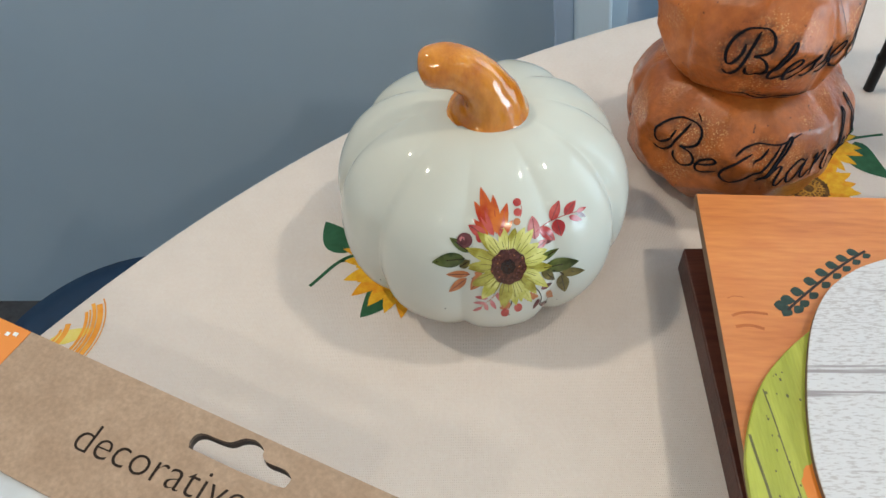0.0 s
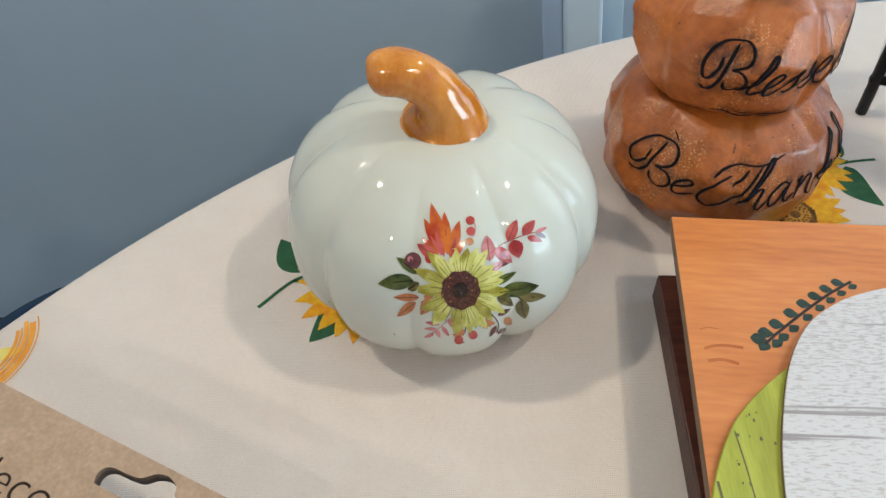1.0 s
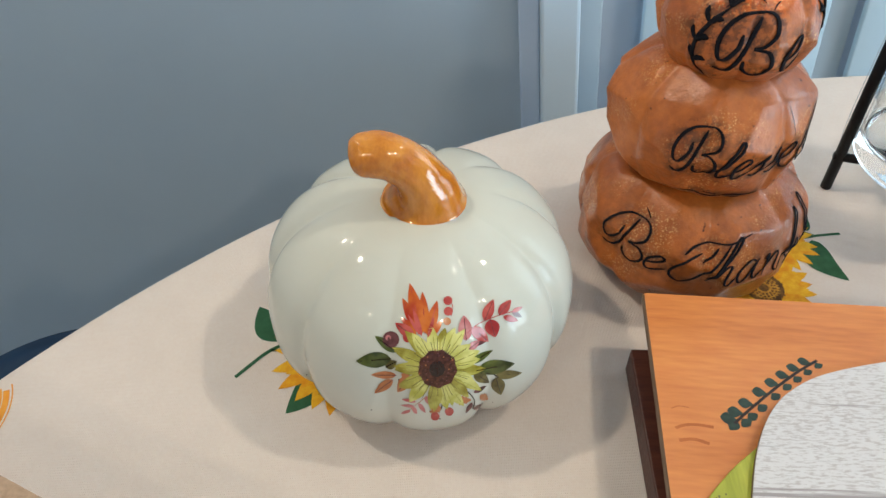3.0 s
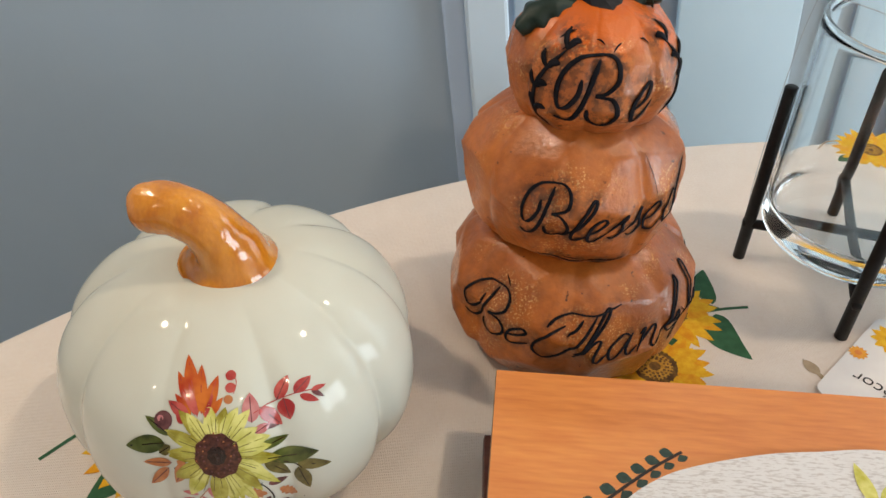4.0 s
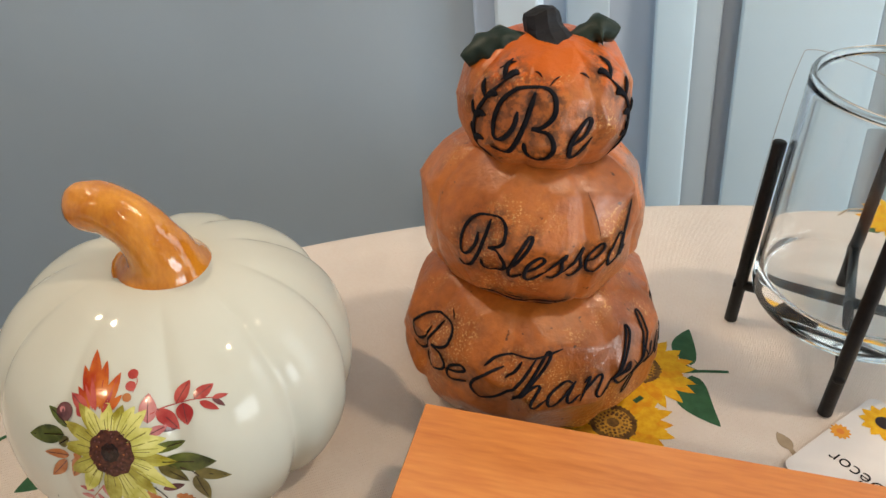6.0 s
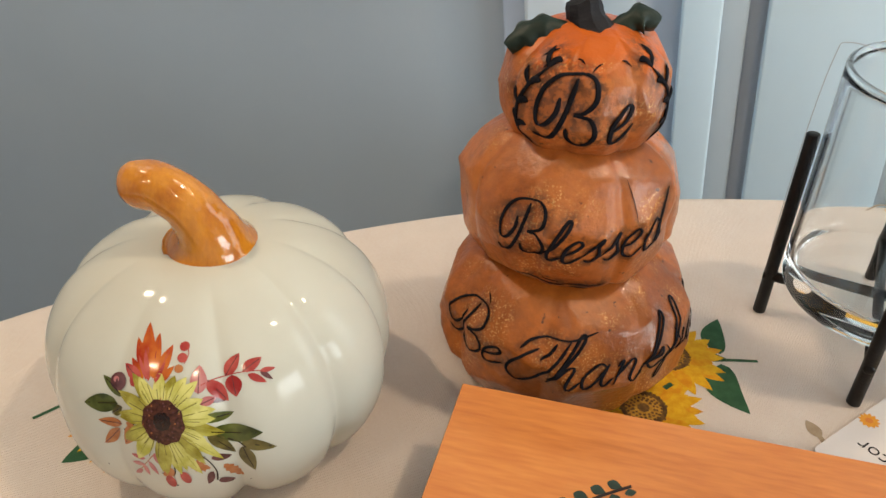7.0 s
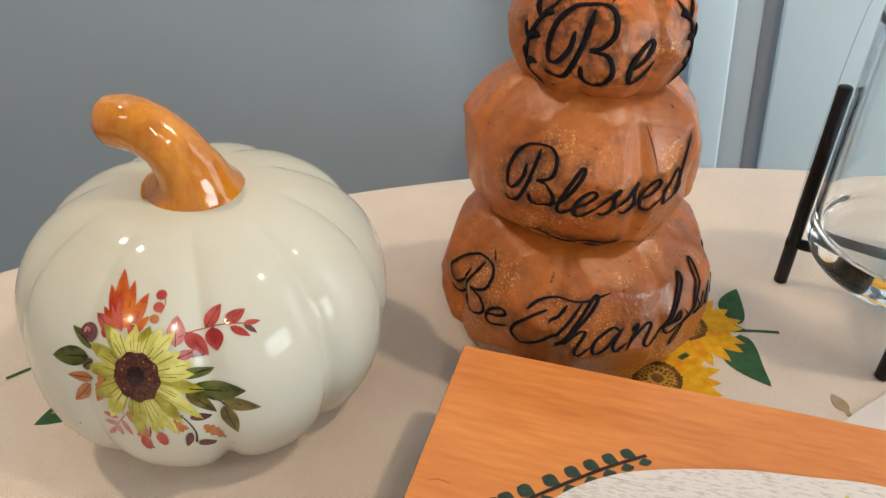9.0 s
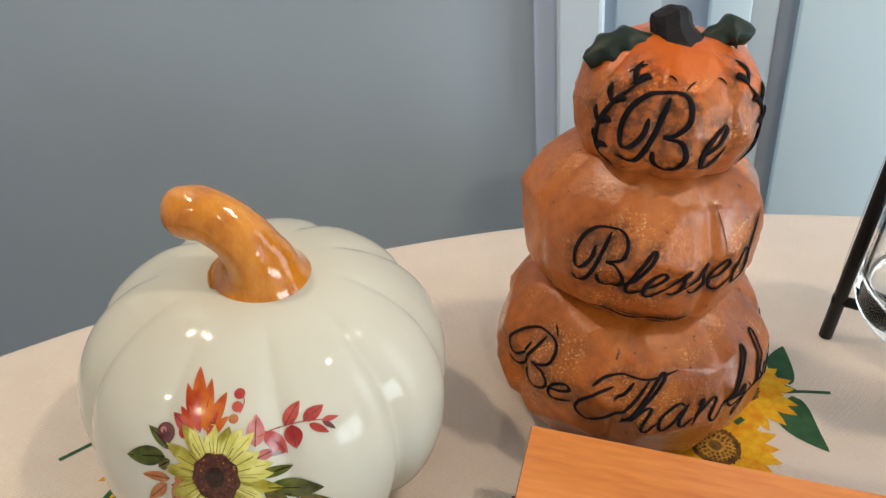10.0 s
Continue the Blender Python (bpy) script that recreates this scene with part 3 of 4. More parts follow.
printed_stem([(-0.067, 0.326), (-0.055, 0.326)], 0.002)
printed_sunflower(0.2525, 0.3900, 0.037, 0.0135, 0.1)
printed_sunflower(0.2675, 0.4385, 0.036, 0.0130, 0.4)
printed_leaf((0.299, 0.438), (0.3125, 0.3985), 0.0215, -0.007, shape=0.75)
printed_leaf((0.299, 0.447), (0.300, 0.482), 0.015, 0.004)
printed_stem([(0.294, 0.440), (0.306, 0.443), (0.3215, 0.4455)], 0.0024)
printed_stem([(0.294, 0.447), (0.302, 0.443)], 0.002)
printed_stem([(0.2645, 0.4085), (0.2690, 0.4135)], 0.0032, h=0.00034)
printed_sunflower(0.475, 0.650, 0.036, 0.010, 0.3)
printed_leaf((0.455, 0.640), (0.437, 0.622), 0.014)
printed_stem([(0.450, 0.665), (0.436, 0.664), (0.424, 0.652)], 0.002, P_TAUPE)
printed_leaf((0.349, 0.389), (0.343, 0.401), 0.008, mat=P_TAUPE)
printed_stem([(0.352, 0.382), (0.348, 0.391)], 0.003, P_TAUPE)
# brushed orange rings near the rim
for n, (rr, w, a0, a1) in enumerate(((0.0395, 0.0036, -78, 62), (0.0360, 0.0024, -78, 58), (0.0335, 0.0012, -60, 60), (0.0312, 0.0020, -78, 48), (0.0205, 0.0034, -60, 80), (0.0172, 0.0016, -50, 70), (0.0428, 0.0008, -40, 55))):
    line = [Vector((-0.252 + rr * math.cos(radians(a0 + (a1 - a0) * k / 20)), 0.272 + 1.05 * rr * math.sin(radians(a0 + (a1 - a0) * k / 20)))) for k in range(21)]
    line = [q for q in line if math.hypot(q.x - TX, q.y - TY) < TR - 0.0125]
    part("printed_brushstroke", strip_mesh(line, w, on_cloth(0.0001 + 0.00001 * n)), P_ORANGE, cloth)
printed_leaf((-0.240, 0.262), (-0.214, 0.272), 0.010, mat=P_LEMON)

# ---- the white ceramic pumpkin ----
PX, PY, PR, PZ = 0.025, 0.341, 0.0875, 0.050
P_UP, P_DOWN, RIBS, RIB_PHASE = 0.0708, 0.0665, 10, radians(130)


def rib(theta):
    g = abs(math.sin(RIBS * theta / 2 + RIB_PHASE))
    return 0.40 * math.exp(-((g / 0.36) ** 2)) + 0.60 * (1 - g) ** 1.4


def pumpkin_radius(z, theta):
    h = P_UP if z > PZ else P_DOWN
    s = min(0.999, abs(z - PZ) / h)
    r = PR * (1 - s ** 2.5) ** 0.5
    fade = 1.0 if z < PZ else max(0.0, min(1.0, (r - 0.027) / 0.024))
    front = math.exp(-(((theta + math.pi) % (2 * math.pi) - math.pi + 1.66) / 0.5) ** 2)
    deep = 0.058 + 0.075 * max(0.0, min(1.0, (PZ - z) / 0.05)) + 0.040 * max(0.0, math.sin(theta) + 0.15)
    return r * (1.004 - deep * (1 - 0.5 * front) * fade * rib(theta))


pumpkin = thing("ceramic_pumpkin", "glossy white ceramic pumpkin with sunflower decal and orange stem", "decorative pumpkin", pose(PX, PY, 0))
bm = bmesh.new()
rings = []
NT = 480
zs = [PZ + P_DOWN * math.sin(radians(a)) for a in range(-52, 0, 2)] + [PZ + P_UP * math.sin(radians(a)) for a in range(0, 90, 2)]
bottom = [bm.verts.new((0, 0, 0.004))]
rings.append(bottom)
for f in (0.5, 0.9):
    rings.append([bm.verts.new((f * pumpkin_radius(zs[0], 2 * math.pi * k / NT) * math.cos(2 * math.pi * k / NT), f * pumpkin_radius(zs[0], 2 * math.pi * k / NT) * math.sin(2 * math.pi * k / NT), 0.003 if f < 0.7 else 0.0)) for k in range(NT)])
for z in zs:
    ring = []
    for k in range(NT):
        th = 2 * math.pi * k / NT
        r = pumpkin_radius(z, th)
        sink = 0.004 * math.exp(-(r / 0.026) ** 2)
        ring.append(bm.verts.new((r * math.cos(th), r * math.sin(th), max(0.0015, z - sink))))
    rings.append(ring)
rings.append([bm.verts.new((0, 0, PZ + P_UP - 0.013))])
for a, b in zip(rings, rings[1:]):
    for k in range(NT):
        quad = list(dict.fromkeys([a[k % len(a)], a[(k + 1) % len(a)], b[(k + 1) % len(b)], b[k % len(b)]]))
        bm.faces.new(quad)
part("body", bm, GLAZE, pumpkin, "glossy white ribbed ceramic body")

spine = catmull([(0.0036, -0.004, 0.104), (0.0038, -0.004, 0.1110), (0.0052, -0.005, 0.1180), (0.0048, -0.0065, 0.1273), (-0.0022, -0.007, 0.1392), (-0.0132, -0.007, 0.1466), (-0.0242, -0.007, 0.1472), (-0.0335, -0.007, 0.1458)], 6)
radii = np.interp(np.linspace(0, 1, len(spine)), [0, 0.10, 0.15, 0.20, 0.26, 0.32, 0.40, 0.48, 0.6, 0.8, 0.9, 0.96, 1.0], [0.0232, 0.0236, 0.0239, 0.0238, 0.0228, 0.0193, 0.0157, 0.0134, 0.0121, 0.0118, 0.0113, 0.0090, 0.002])
bm = tube(spine, [float(r) for r in radii], 28)
for v in bm.verts:
    v.co += 0.0009 * noise.noise_vector(v.co * 70)
    low = max(0.0, 1 - (v.co.z - 0.106) / 0.016)
    a = math.atan2(v.co.y + 0.004, v.co.x - 0.0038)
    v.co += Vector((math.cos(a), math.sin(a), 0)) * 0.0008 * low * math.sin(5 * a - 1.2)
part("stem", bm, STEM, pumpkin, "glossy orange hooked ceramic stem")

rnd = random.Random(21)
for _ in range(16):
    th, z = radians(rnd.uniform(-170, 10)), rnd.uniform(0.03, 0.112)
    r = pumpkin_radius(z + 0.0015, th) + 0.0001
    out = Vector((math.cos(th), math.sin(th), 0.6 if z > 0.08 else 0.2)).normalized()
    sx, size = out.cross(Vector((0, 0, 1))).normalized(), rnd.uniform(0.0002, 0.0005)
    c, sy = Vector((r * math.cos(th), r * math.sin(th), z)) + out * 0.0002, sx.cross(out)
    part("glaze_speck", disc_mesh((0, 0), size, lambda q: c + sx * q.x + sy * q.y, sides=7, rings=1), TWIG, pumpkin)

# the decal: flat motifs laid on the curved front
U = 0.000269
DX, DY = 818, 512
EU = Vector((0.9989, 0.0411, -0.0227))
EV = Vector((-0.0150, 0.7386, 0.6740))
D0 = Vector((0.0140, -0.0830, 0.0780))
PRESS = Vector((0.0210, -0.3180, 0.3640))


def on_pumpkin(lift):
    """Lays a point of the flat decal sheet on the body, drawn towards the point PRESS in front of it."""
    def place(q):
        p = D0 + (q.x - DX) * U * EU - (q.y - DY) * U * EV
        way = (PRESS - p).normalized()
        lo, hi = -0.08, 0.10
        for _ in range(26):
            mid = (lo + hi) / 2
            c = p + way * mid
            if math.hypot(c.x, c.y) > pumpkin_radius(c.z, math.atan2(c.y, c.x)):
                hi = mid
            else:
                lo = mid
        c = p + way * hi
        sink = 0.004 * math.exp(-(math.hypot(c.x, c.y) / 0.026) ** 2)
        out = Vector((c.x, c.y, 0.6 * (c.z - PZ))).normalized()
        return c - Vector((0, 0, sink)) + out * (0.00012 + lift * 0.45)
    return place


def decal_leaves(rows, mat, lift, name="decal_leaf", shape=0.8, teeth=0):
    for bx, by, tx, ty, w in rows:
        part(name, leaf_mesh(petal_points((bx, by), (tx, ty), w, n=10, shape=shape, teeth=teeth), on_pumpkin(lift)), mat, pumpkin)
        if w >= 14 and not teeth:
            mid = Vector((bx, by)).lerp(Vector((tx, ty)), 0.5)
            part("decal_vein", strip_mesh([Vector((bx, by)), mid, mid.lerp(Vector((tx, ty)), 0.75)], 1.3, on_pumpkin(lift + 0.0002)), D_RED if mat is D_FLAME else D_PLUM if mat in (D_RED, D_PINK, D_RUST) else D_CORE, pumpkin)


def decal_twig(points, width, mat, lift=0.0004):
    part("decal_twig", strip_mesh(curve2(points, 4), width, on_pumpkin(lift)), mat, pumpkin)


decal_twig([(858, 552), (874, 560), (882, 574), (879, 588)], 1.8, D_CORE)
decal_twig([(868, 448), (885, 434), (905, 424), (930, 415), (950, 410)], 1.6, D_RED)
decal_twig([(884, 520), (915, 525), (925, 532)], 2.0, D_CORE)
decal_twig([(745, 535), (772, 520)], 2.0, D_CORE)
decal_twig([(824, 575), (823, 586), (818, 594)], 1.6, D_CORE)
decal_twig([(757, 596), (775, 582), (795, 565)], 1.2, D_RUST)
decal_twig([(833, 388), (841, 400), (838, 418)], 1.2, D_RED)
decal_leaves([(782, 450, 750, 386, 19), (796, 455, 813, 390, 20), (800, 457, 823, 424, 13), (776, 452, 748, 420, 13)], D_FLAME, 0.0003, shape=0.85)
decal_leaves([(792, 450, 786, 374, 19), (786, 452, 763, 359, 25)], D_FLAME, 0.0006, shape=0.85)
decal_leaves([(786, 454, 769, 402, 9), (797, 456, 808, 418, 7), (782, 452, 760, 414, 6)], D_RED, 0.0009)
decal_leaves([(772, 455, 738, 431, 20), (765, 465, 752, 452, 12)], D_RED, 0.0005)
decal_leaves([(898, 427, 914, 388, 20), (924, 416, 946, 389, 18), (908, 424, 918, 457, 27), (876, 438, 906, 465, 22), (932, 419, 959, 427, 12), (948, 411, 967, 402, 8)], D_RED, 0.0005)
decal_leaves([(948, 411, 966, 421, 8), (876, 470, 905, 462, 10)], D_PLUM, 0.0004)
decal_leaves([(866, 462, 861, 416, 25), (870, 478, 890, 462, 14)], D_PINK, 0.0005)
decal_leaves([(732, 496, 669, 502, 29), (885, 517, 954, 505, 27), (742, 484, 702, 455, 18), (872, 504, 914, 480, 14)], D_GREEN, 0.0005)
decal_leaves([(918, 528, 967, 523, 17), (920, 531, 929, 564, 25), (880, 520, 908, 541, 20), (722, 512, 742, 500, 18)], D_OLIVE, 0.0004)
decal_leaves([(742, 526, 696, 526, 14), (736, 534, 703, 560, 17), (766, 526, 744, 557, 22), (765, 530, 750, 523, 12)], D_RUST, 0.0005)
decal_leaves([(778, 574, 752, 570, 7), (775, 583, 750, 581, 6), (768, 591, 750, 597, 6), (772, 584, 779, 597, 8), (782, 577, 795, 595, 8), (795, 563, 801, 580, 9), (786, 560, 765, 556, 7)], D_PINK, 0.0004)
decal_leaves([(846, 572, 876, 571, 16), (892, 563, 906, 573, 14), (822, 584, 802, 594, 14)], D_RUST, 0.0005, teeth=1)
decal_leaves([(880, 558, 903, 546, 9), (878, 576, 866, 596, 8), (880, 590, 895, 580, 6)], D_PLUM, 0.0005)
for bx, by, br, mat in ((832, 390, 8, D_RED), (833, 409, 8, D_RED), (831, 427, 7, D_RUST), (812, 601, 8, D_RED), (837, 592, 8, D_RED), (731, 461, 15, D_PLUM), (726, 458, 5, D_PINK)):
    part("decal_berry", disc_mesh((bx, by), br, on_pumpkin(0.0006 if mat is not D_PINK else 0.0007), sides=14, rings=2), mat, pumpkin)
rnd = random.Random(5)
for layer, count, length, lift in ((0, 14, 86, 0.0007), (1, 13, 76, 0.0010)):
    for k in range(count):
        a = 2 * math.pi * (k + 0.5 * layer) / count + rnd.uniform(-0.08, 0.08)
        d = Vector((math.cos(a), math.sin(a)))
        ln = length * rnd.uniform(0.86, 1.06)
        part("decal_petal", leaf_mesh(petal_points(Vector((815, 512)) + d * 24, Vector((815, 512)) + d * ln, 22, rnd.uniform(-3, 3), 10, 0.85), on_pumpkin(lift + 0.00002 * k)), D_PETAL if rnd.random() < 0.6 else D_PETAL2, pumpkin)
        decal_twig([Vector((815, 512)) + d * 30, Vector((815, 512)) + d * (0.55 * ln), Vector((815, 512)) + d * (0.88 * ln)], 1.1, D_FOLD, lift + 0.00025 + 0.00002 * k)
for k in range(26):
    a = 2 * math.pi * k / 26 + 0.1
    d = Vector((math.cos(a), math.sin(a)))
    decal_twig([Vector((815, 512)) + d * 30, Vector((815, 512)) + d * 42, Vector((815, 512)) + d * (50 + 6 * (k % 3))], 1.0, D_OLIVE, 0.0013)
part("decal_seed_disc", disc_mesh((815, 512), 34, on_pumpkin(0.0015), sides=54, wobble=0.04), D_DISC, pumpkin)
part("decal_seed_core", disc_mesh((814, 512), 14, on_pumpkin(0.0017), sides=36, wobble=0.05), D_CORE, pumpkin)
for k in range(40):
    a, rr = k * 2.39996, 20 + 15 * (k % 8) / 7
    part("decal_stamen", disc_mesh((815 + rr * math.cos(a), 512 + rr * math.sin(a)), 1.5, on_pumpkin(0.0019), sides=6, rings=1), D_RUST if k % 5 == 0 else D_PLUM, pumpkin)

# ---- the stack of three carved pumpkins ----
SX, SY = 0.199, 0.428
stack = thing("stacked_pumpkin_figure", "stack of three carved terracotta pumpkins with black script lettering", "pumpkin figurine", pose(SX, SY, 0))


class Lobe:
    """A carved, faceted pumpkin: many flat cuts round a squat ball."""

    def __init__(self, centre, radius, half, ribs, cuts, seed, turn, flat, power):
        self.c, self.s = Vector(centre), Vector((radius, radius, half))
        self.ribs, self.turn, self.power, self.marks = ribs, turn, power, []
        r = random.Random(seed)
        self.cuts = []
        for k in range(cuts):
            z = 1 - 2 * (k + 0.5) / cuts
            a = k * 2.39996 + r.uniform(-0.3, 0.3)
            q = math.sqrt(1 - z * z)
            n = Vector((q * math.cos(a), q * math.sin(a), z + r.uniform(-0.1, 0.1))).normalized()
            self.cuts.append((n, r.uniform(flat, 1.0)))

    def reach(self, d):
        """How far the surface lies along the unit way d of the unscaled ball."""
        cut, self.last = min((c / max(d.dot(n), 0.2), k) for k, (n, c) in enumerate(self.cuts))
        g = abs(math.sin(self.ribs * math.atan2(d.y, d.x) / 2 + self.turn))
        plump = (math.hypot(d.x, d.y) ** self.power + abs(d.z) ** self.power) ** (-1 / self.power)
        return cut * plump * (1 - 0.05 * (1 - g) ** 3 * (1 - d.z * d.z))

    def spot(self, d):
        p = d * self.reach(d)
        return self.c + Vector((p.x * self.s.x, p.y * self.s.y, p.z * self.s.z))

    def on(self, theta, z, lift=0.0):
        """The place and the normal on the surface at an angle and a height."""
        v = max(-0.98, min(0.98, (z - self.c.z) / self.s.z))
        q = math.sqrt(1 - v * v)
        d = Vector((q * math.cos(theta), q * math.sin(theta), v))
        n = Vector((d.x / self.s.x, d.y / self.s.y, d.z / self.s.z)).normalized()
        return self.spot(d) + n * lift, n

    def mesh(self, floor=None, rows=96, cols=200):
        bm = bmesh.new()
        tone = bm.verts.layers.float.new("cut")
        rings = []
        for j in range(rows + 1):
            ph = -math.pi / 2 + math.pi * j / rows
            ring = []
            for k in range(cols if 0 < j < rows else 1):
                th = 2 * math.pi * k / cols
                d = Vector((math.cos(ph) * math.cos(th), math.cos(ph) * math.sin(th), math.sin(ph)))
                p = self.spot(d)
                shade = (self.last * 0.618034) % 1.0
                p += 0.00012 * noise.noise_vector(p * 120)
                if floor is not None:
                    p.z = max(p.z, floor)
                v = bm.verts.new(p)
                v[tone] = shade
                ring.append(v)
            rings.append(ring)
        for a, b in zip(rings, rings[1:]):
            for k in range(cols):
                quad = list(dict.fromkeys([a[k % len(a)], a[(k + 1) % len(a)], b[(k + 1) % len(b)], b[k % len(b)]]))
                bm.faces.new(quad)
        return bm


LOW = Lobe((0, 0, 0.0405), 0.0735, 0.0491, 8, 70, 3, 0.3, 0.950, 2.5)
MID = Lobe((-0.0044, 0, 0.117), 0.0578, 0.0450, 8, 74, 8, 0.9, 0.958, 2.4)
TOP = Lobe((-0.0028, 0, 0.1775), 0.0424, 0.0330, 8, 90, 12, 0.5, 0.972, 2.3)
lower = part("bottom_pumpkin", LOW.mesh(0.0005), TERRA_DEEP, stack, "brown-orange carved bottom pumpkin")
middle = part("middle_pumpkin", MID.mesh(), TERRA, stack, "carved middle pumpkin")
upper = part("top_pumpkin", TOP.mesh(), TERRA_TOP, stack, "bright orange carved top pumpkin")

bm = tube(catmull([(-0.001, -0.006, 0.1965), (-0.002, -0.004, 0.2035), (-0.006, 0.000, 0.2120), (-0.009, 0.002, 0.2205)], 4), [0.0190, 0.0188, 0.0172, 0.0148, 0.0124, 0.0106, 0.0097, 0.0094, 0.0092, 0.0092, 0.0089, 0.0076, 0.002], 10)
for v in bm.verts:
    v.co += 0.0016 * noise.noise_vector(v.co * 120)
part("stem", bm, STEMDARK, stack, "charcoal black stem stub", smooth=False)


def carved_leaf(points, widths, label):
    mids = catmull(points, 10)
    ws = np.interp(np.linspace(0, 1, len(mids)), np.linspace(0, 1, len(widths)), widths)
    bm = bmesh.new()
    rows = []
    for n, q in enumerate(mids):
        t = (mids[min(n + 1, len(mids) - 1)] - mids[max(n - 1, 0)]).normalized()
        side = t.cross(Vector((0, -0.45, 0.9))).normalized()
        up = side.cross(t).normalized()
        w = float(ws[n]) * (1 + 0.14 * math.sin(n * 0.75))
        rows.append([bm.verts.new(q + side * w * s + up * (0.0022 * (1 - abs(s)) + h)) for s, h in ((-1, -0.001), (-0.5, 0.0012), (0, 0.0004), (0.5, 0.0012), (1, -0.001))] + [bm.verts.new(q + side * w * s - up * 0.004) for s in (1, -1)])
    for a, b in zip(rows, rows[1:]):
        for k in range(7):
            bm.faces.new((a[k], a[(k + 1) % 7], b[(k + 1) % 7], b[k]))
    bm.faces.new(rows[0][::-1])
    bm.faces.new(rows[-1])
    part("leaf", bm, LEAFDARK, stack, label)


carved_leaf([(-0.013, -0.006, 0.2065), (-0.024, -0.008, 0.2085), (-0.034, -0.011, 0.2045), (-0.041, -0.014, 0.1985)], [0.004, 0.0078, 0.0074, 0.003], "dark green carved leaf")
carved_leaf([(0.002, -0.001, 0.2050), (0.011, 0.001, 0.2090), (0.020, 0.003, 0.2135), (0.028, 0.004, 0.2105)], [0.003, 0.0055, 0.0082, 0.003], "dark green carved leaf")

# script letters as pen strokes: capital height 1, short letters about 0.45
SCRIPT = {
    "B": (0.80, [[(0.27, 0.94), (0.28, 0.60), (0.29, 0.29), (0.24, 0.05), (0.137, 0.0), (0.0, 0.04)],
                 [(0.135, 0.67), (0.17, 0.44), (0.10, 0.23), (-0.02, 0.23), (-0.13, 0.44), (-0.13, 0.71), (-0.02, 0.90), (0.165, 0.98), (0.40, 0.99), (0.57, 0.885), (0.635, 0.67), (0.54, 0.52), (0.42, 0.47), (0.64, 0.43), (0.78, 0.25), (0.78, 0.076), (0.626, 0.0), (0.45, 0.06), (0.38, 0.22)]]),
    "e": (0.40, [[(0.02, 0.17), (0.2, 0.24), (0.31, 0.38), (0.21, 0.46), (0.07, 0.30), (0.09, 0.07), (0.22, 0.0), (0.42, 0.14)]]),
    "l": (0.30, [[(0.02, 0.12), (0.19, 0.42), (0.27, 0.74), (0.21, 0.80), (0.13, 0.55), (0.09, 0.13), (0.18, 0.0), (0.33, 0.14)]]),
    "s": (0.34, [[(0.02, 0.14), (0.2, 0.44), (0.24, 0.46), (0.21, 0.34), (0.29, 0.14), (0.2, 0.0), (0.07, 0.04)], [(0.2, 0.0), (0.36, 0.14)]]),
    "d": (0.55, [[(0.36, 0.38), (0.22, 0.46), (0.05, 0.25), (0.09, 0.03), (0.22, 0.04), (0.37, 0.32), (0.48, 0.80)], [(0.46, 0.70), (0.40, 0.3), (0.42, 0.03), (0.56, 0.12)]]),
    "T": (0.45, [[(-0.14, 0.66), (-0.06, 0.84), (0.14, 0.93), (0.5, 0.94), (0.90, 1.06)], [(0.52, 0.93), (0.44, 0.5), (0.30, 0.1), (0.08, -0.05), (-0.12, 0.04), (-0.16, 0.26), (-0.04, 0.55), (0.12, 0.72)], [(0.34, 0.86), (0.30, 0.66), (0.22, 0.52)]]),
    "h": (0.47, [[(0.02, 0.1), (0.2, 0.6), (0.28, 0.96), (0.2, 1.0), (0.12, 0.5), (0.04, 0.0)], [(0.07, 0.15), (0.21, 0.42), (0.31, 0.4), (0.29, 0.1), (0.36, 0.0), (0.49, 0.14)]]),
    "a": (0.50, [[(0.34, 0.4), (0.2, 0.46), (0.04, 0.22), (0.10, 0.0), (0.24, 0.08), (0.37, 0.44)], [(0.37, 0.44), (0.33, 0.12), (0.40, 0.0), (0.52, 0.14)]]),
    "n": (0.48, [[(0.02, 0.36), (0.09, 0.45), (0.05, 0.0)], [(0.06, 0.15), (0.21, 0.43), (0.31, 0.38), (0.28, 0.08), (0.37, 0.0), (0.5, 0.14)]]),
    "k": (0.44, [[(0.02, 0.1), (0.2, 0.6), (0.28, 0.96), (0.2, 1.0), (0.12, 0.5), (0.04, 0.0)], [(0.07, 0.18), (0.28, 0.45), (0.28, 0.32), (0.10, 0.22), (0.28, 0.0), (0.44, 0.12)]]),
    "f": (0.34, [[(0.02, 0.1), (0.2, 0.5), (0.32, 0.94), (0.22, 1.0), (0.14, 0.5), (0.08, -0.34), (0.17, -0.38), (0.2, -0.1), (0.12, 0.04), (0.36, 0.14)]]),
    "u": (0.52, [[(0.02, 0.36), (0.07, 0.45), (0.05, 0.12), (0.13, 0.0), (0.28, 0.15), (0.37, 0.44)], [(0.37, 0.44), (0.34, 0.1), (0.41, 0.0), (0.54, 0.14)]]),
}


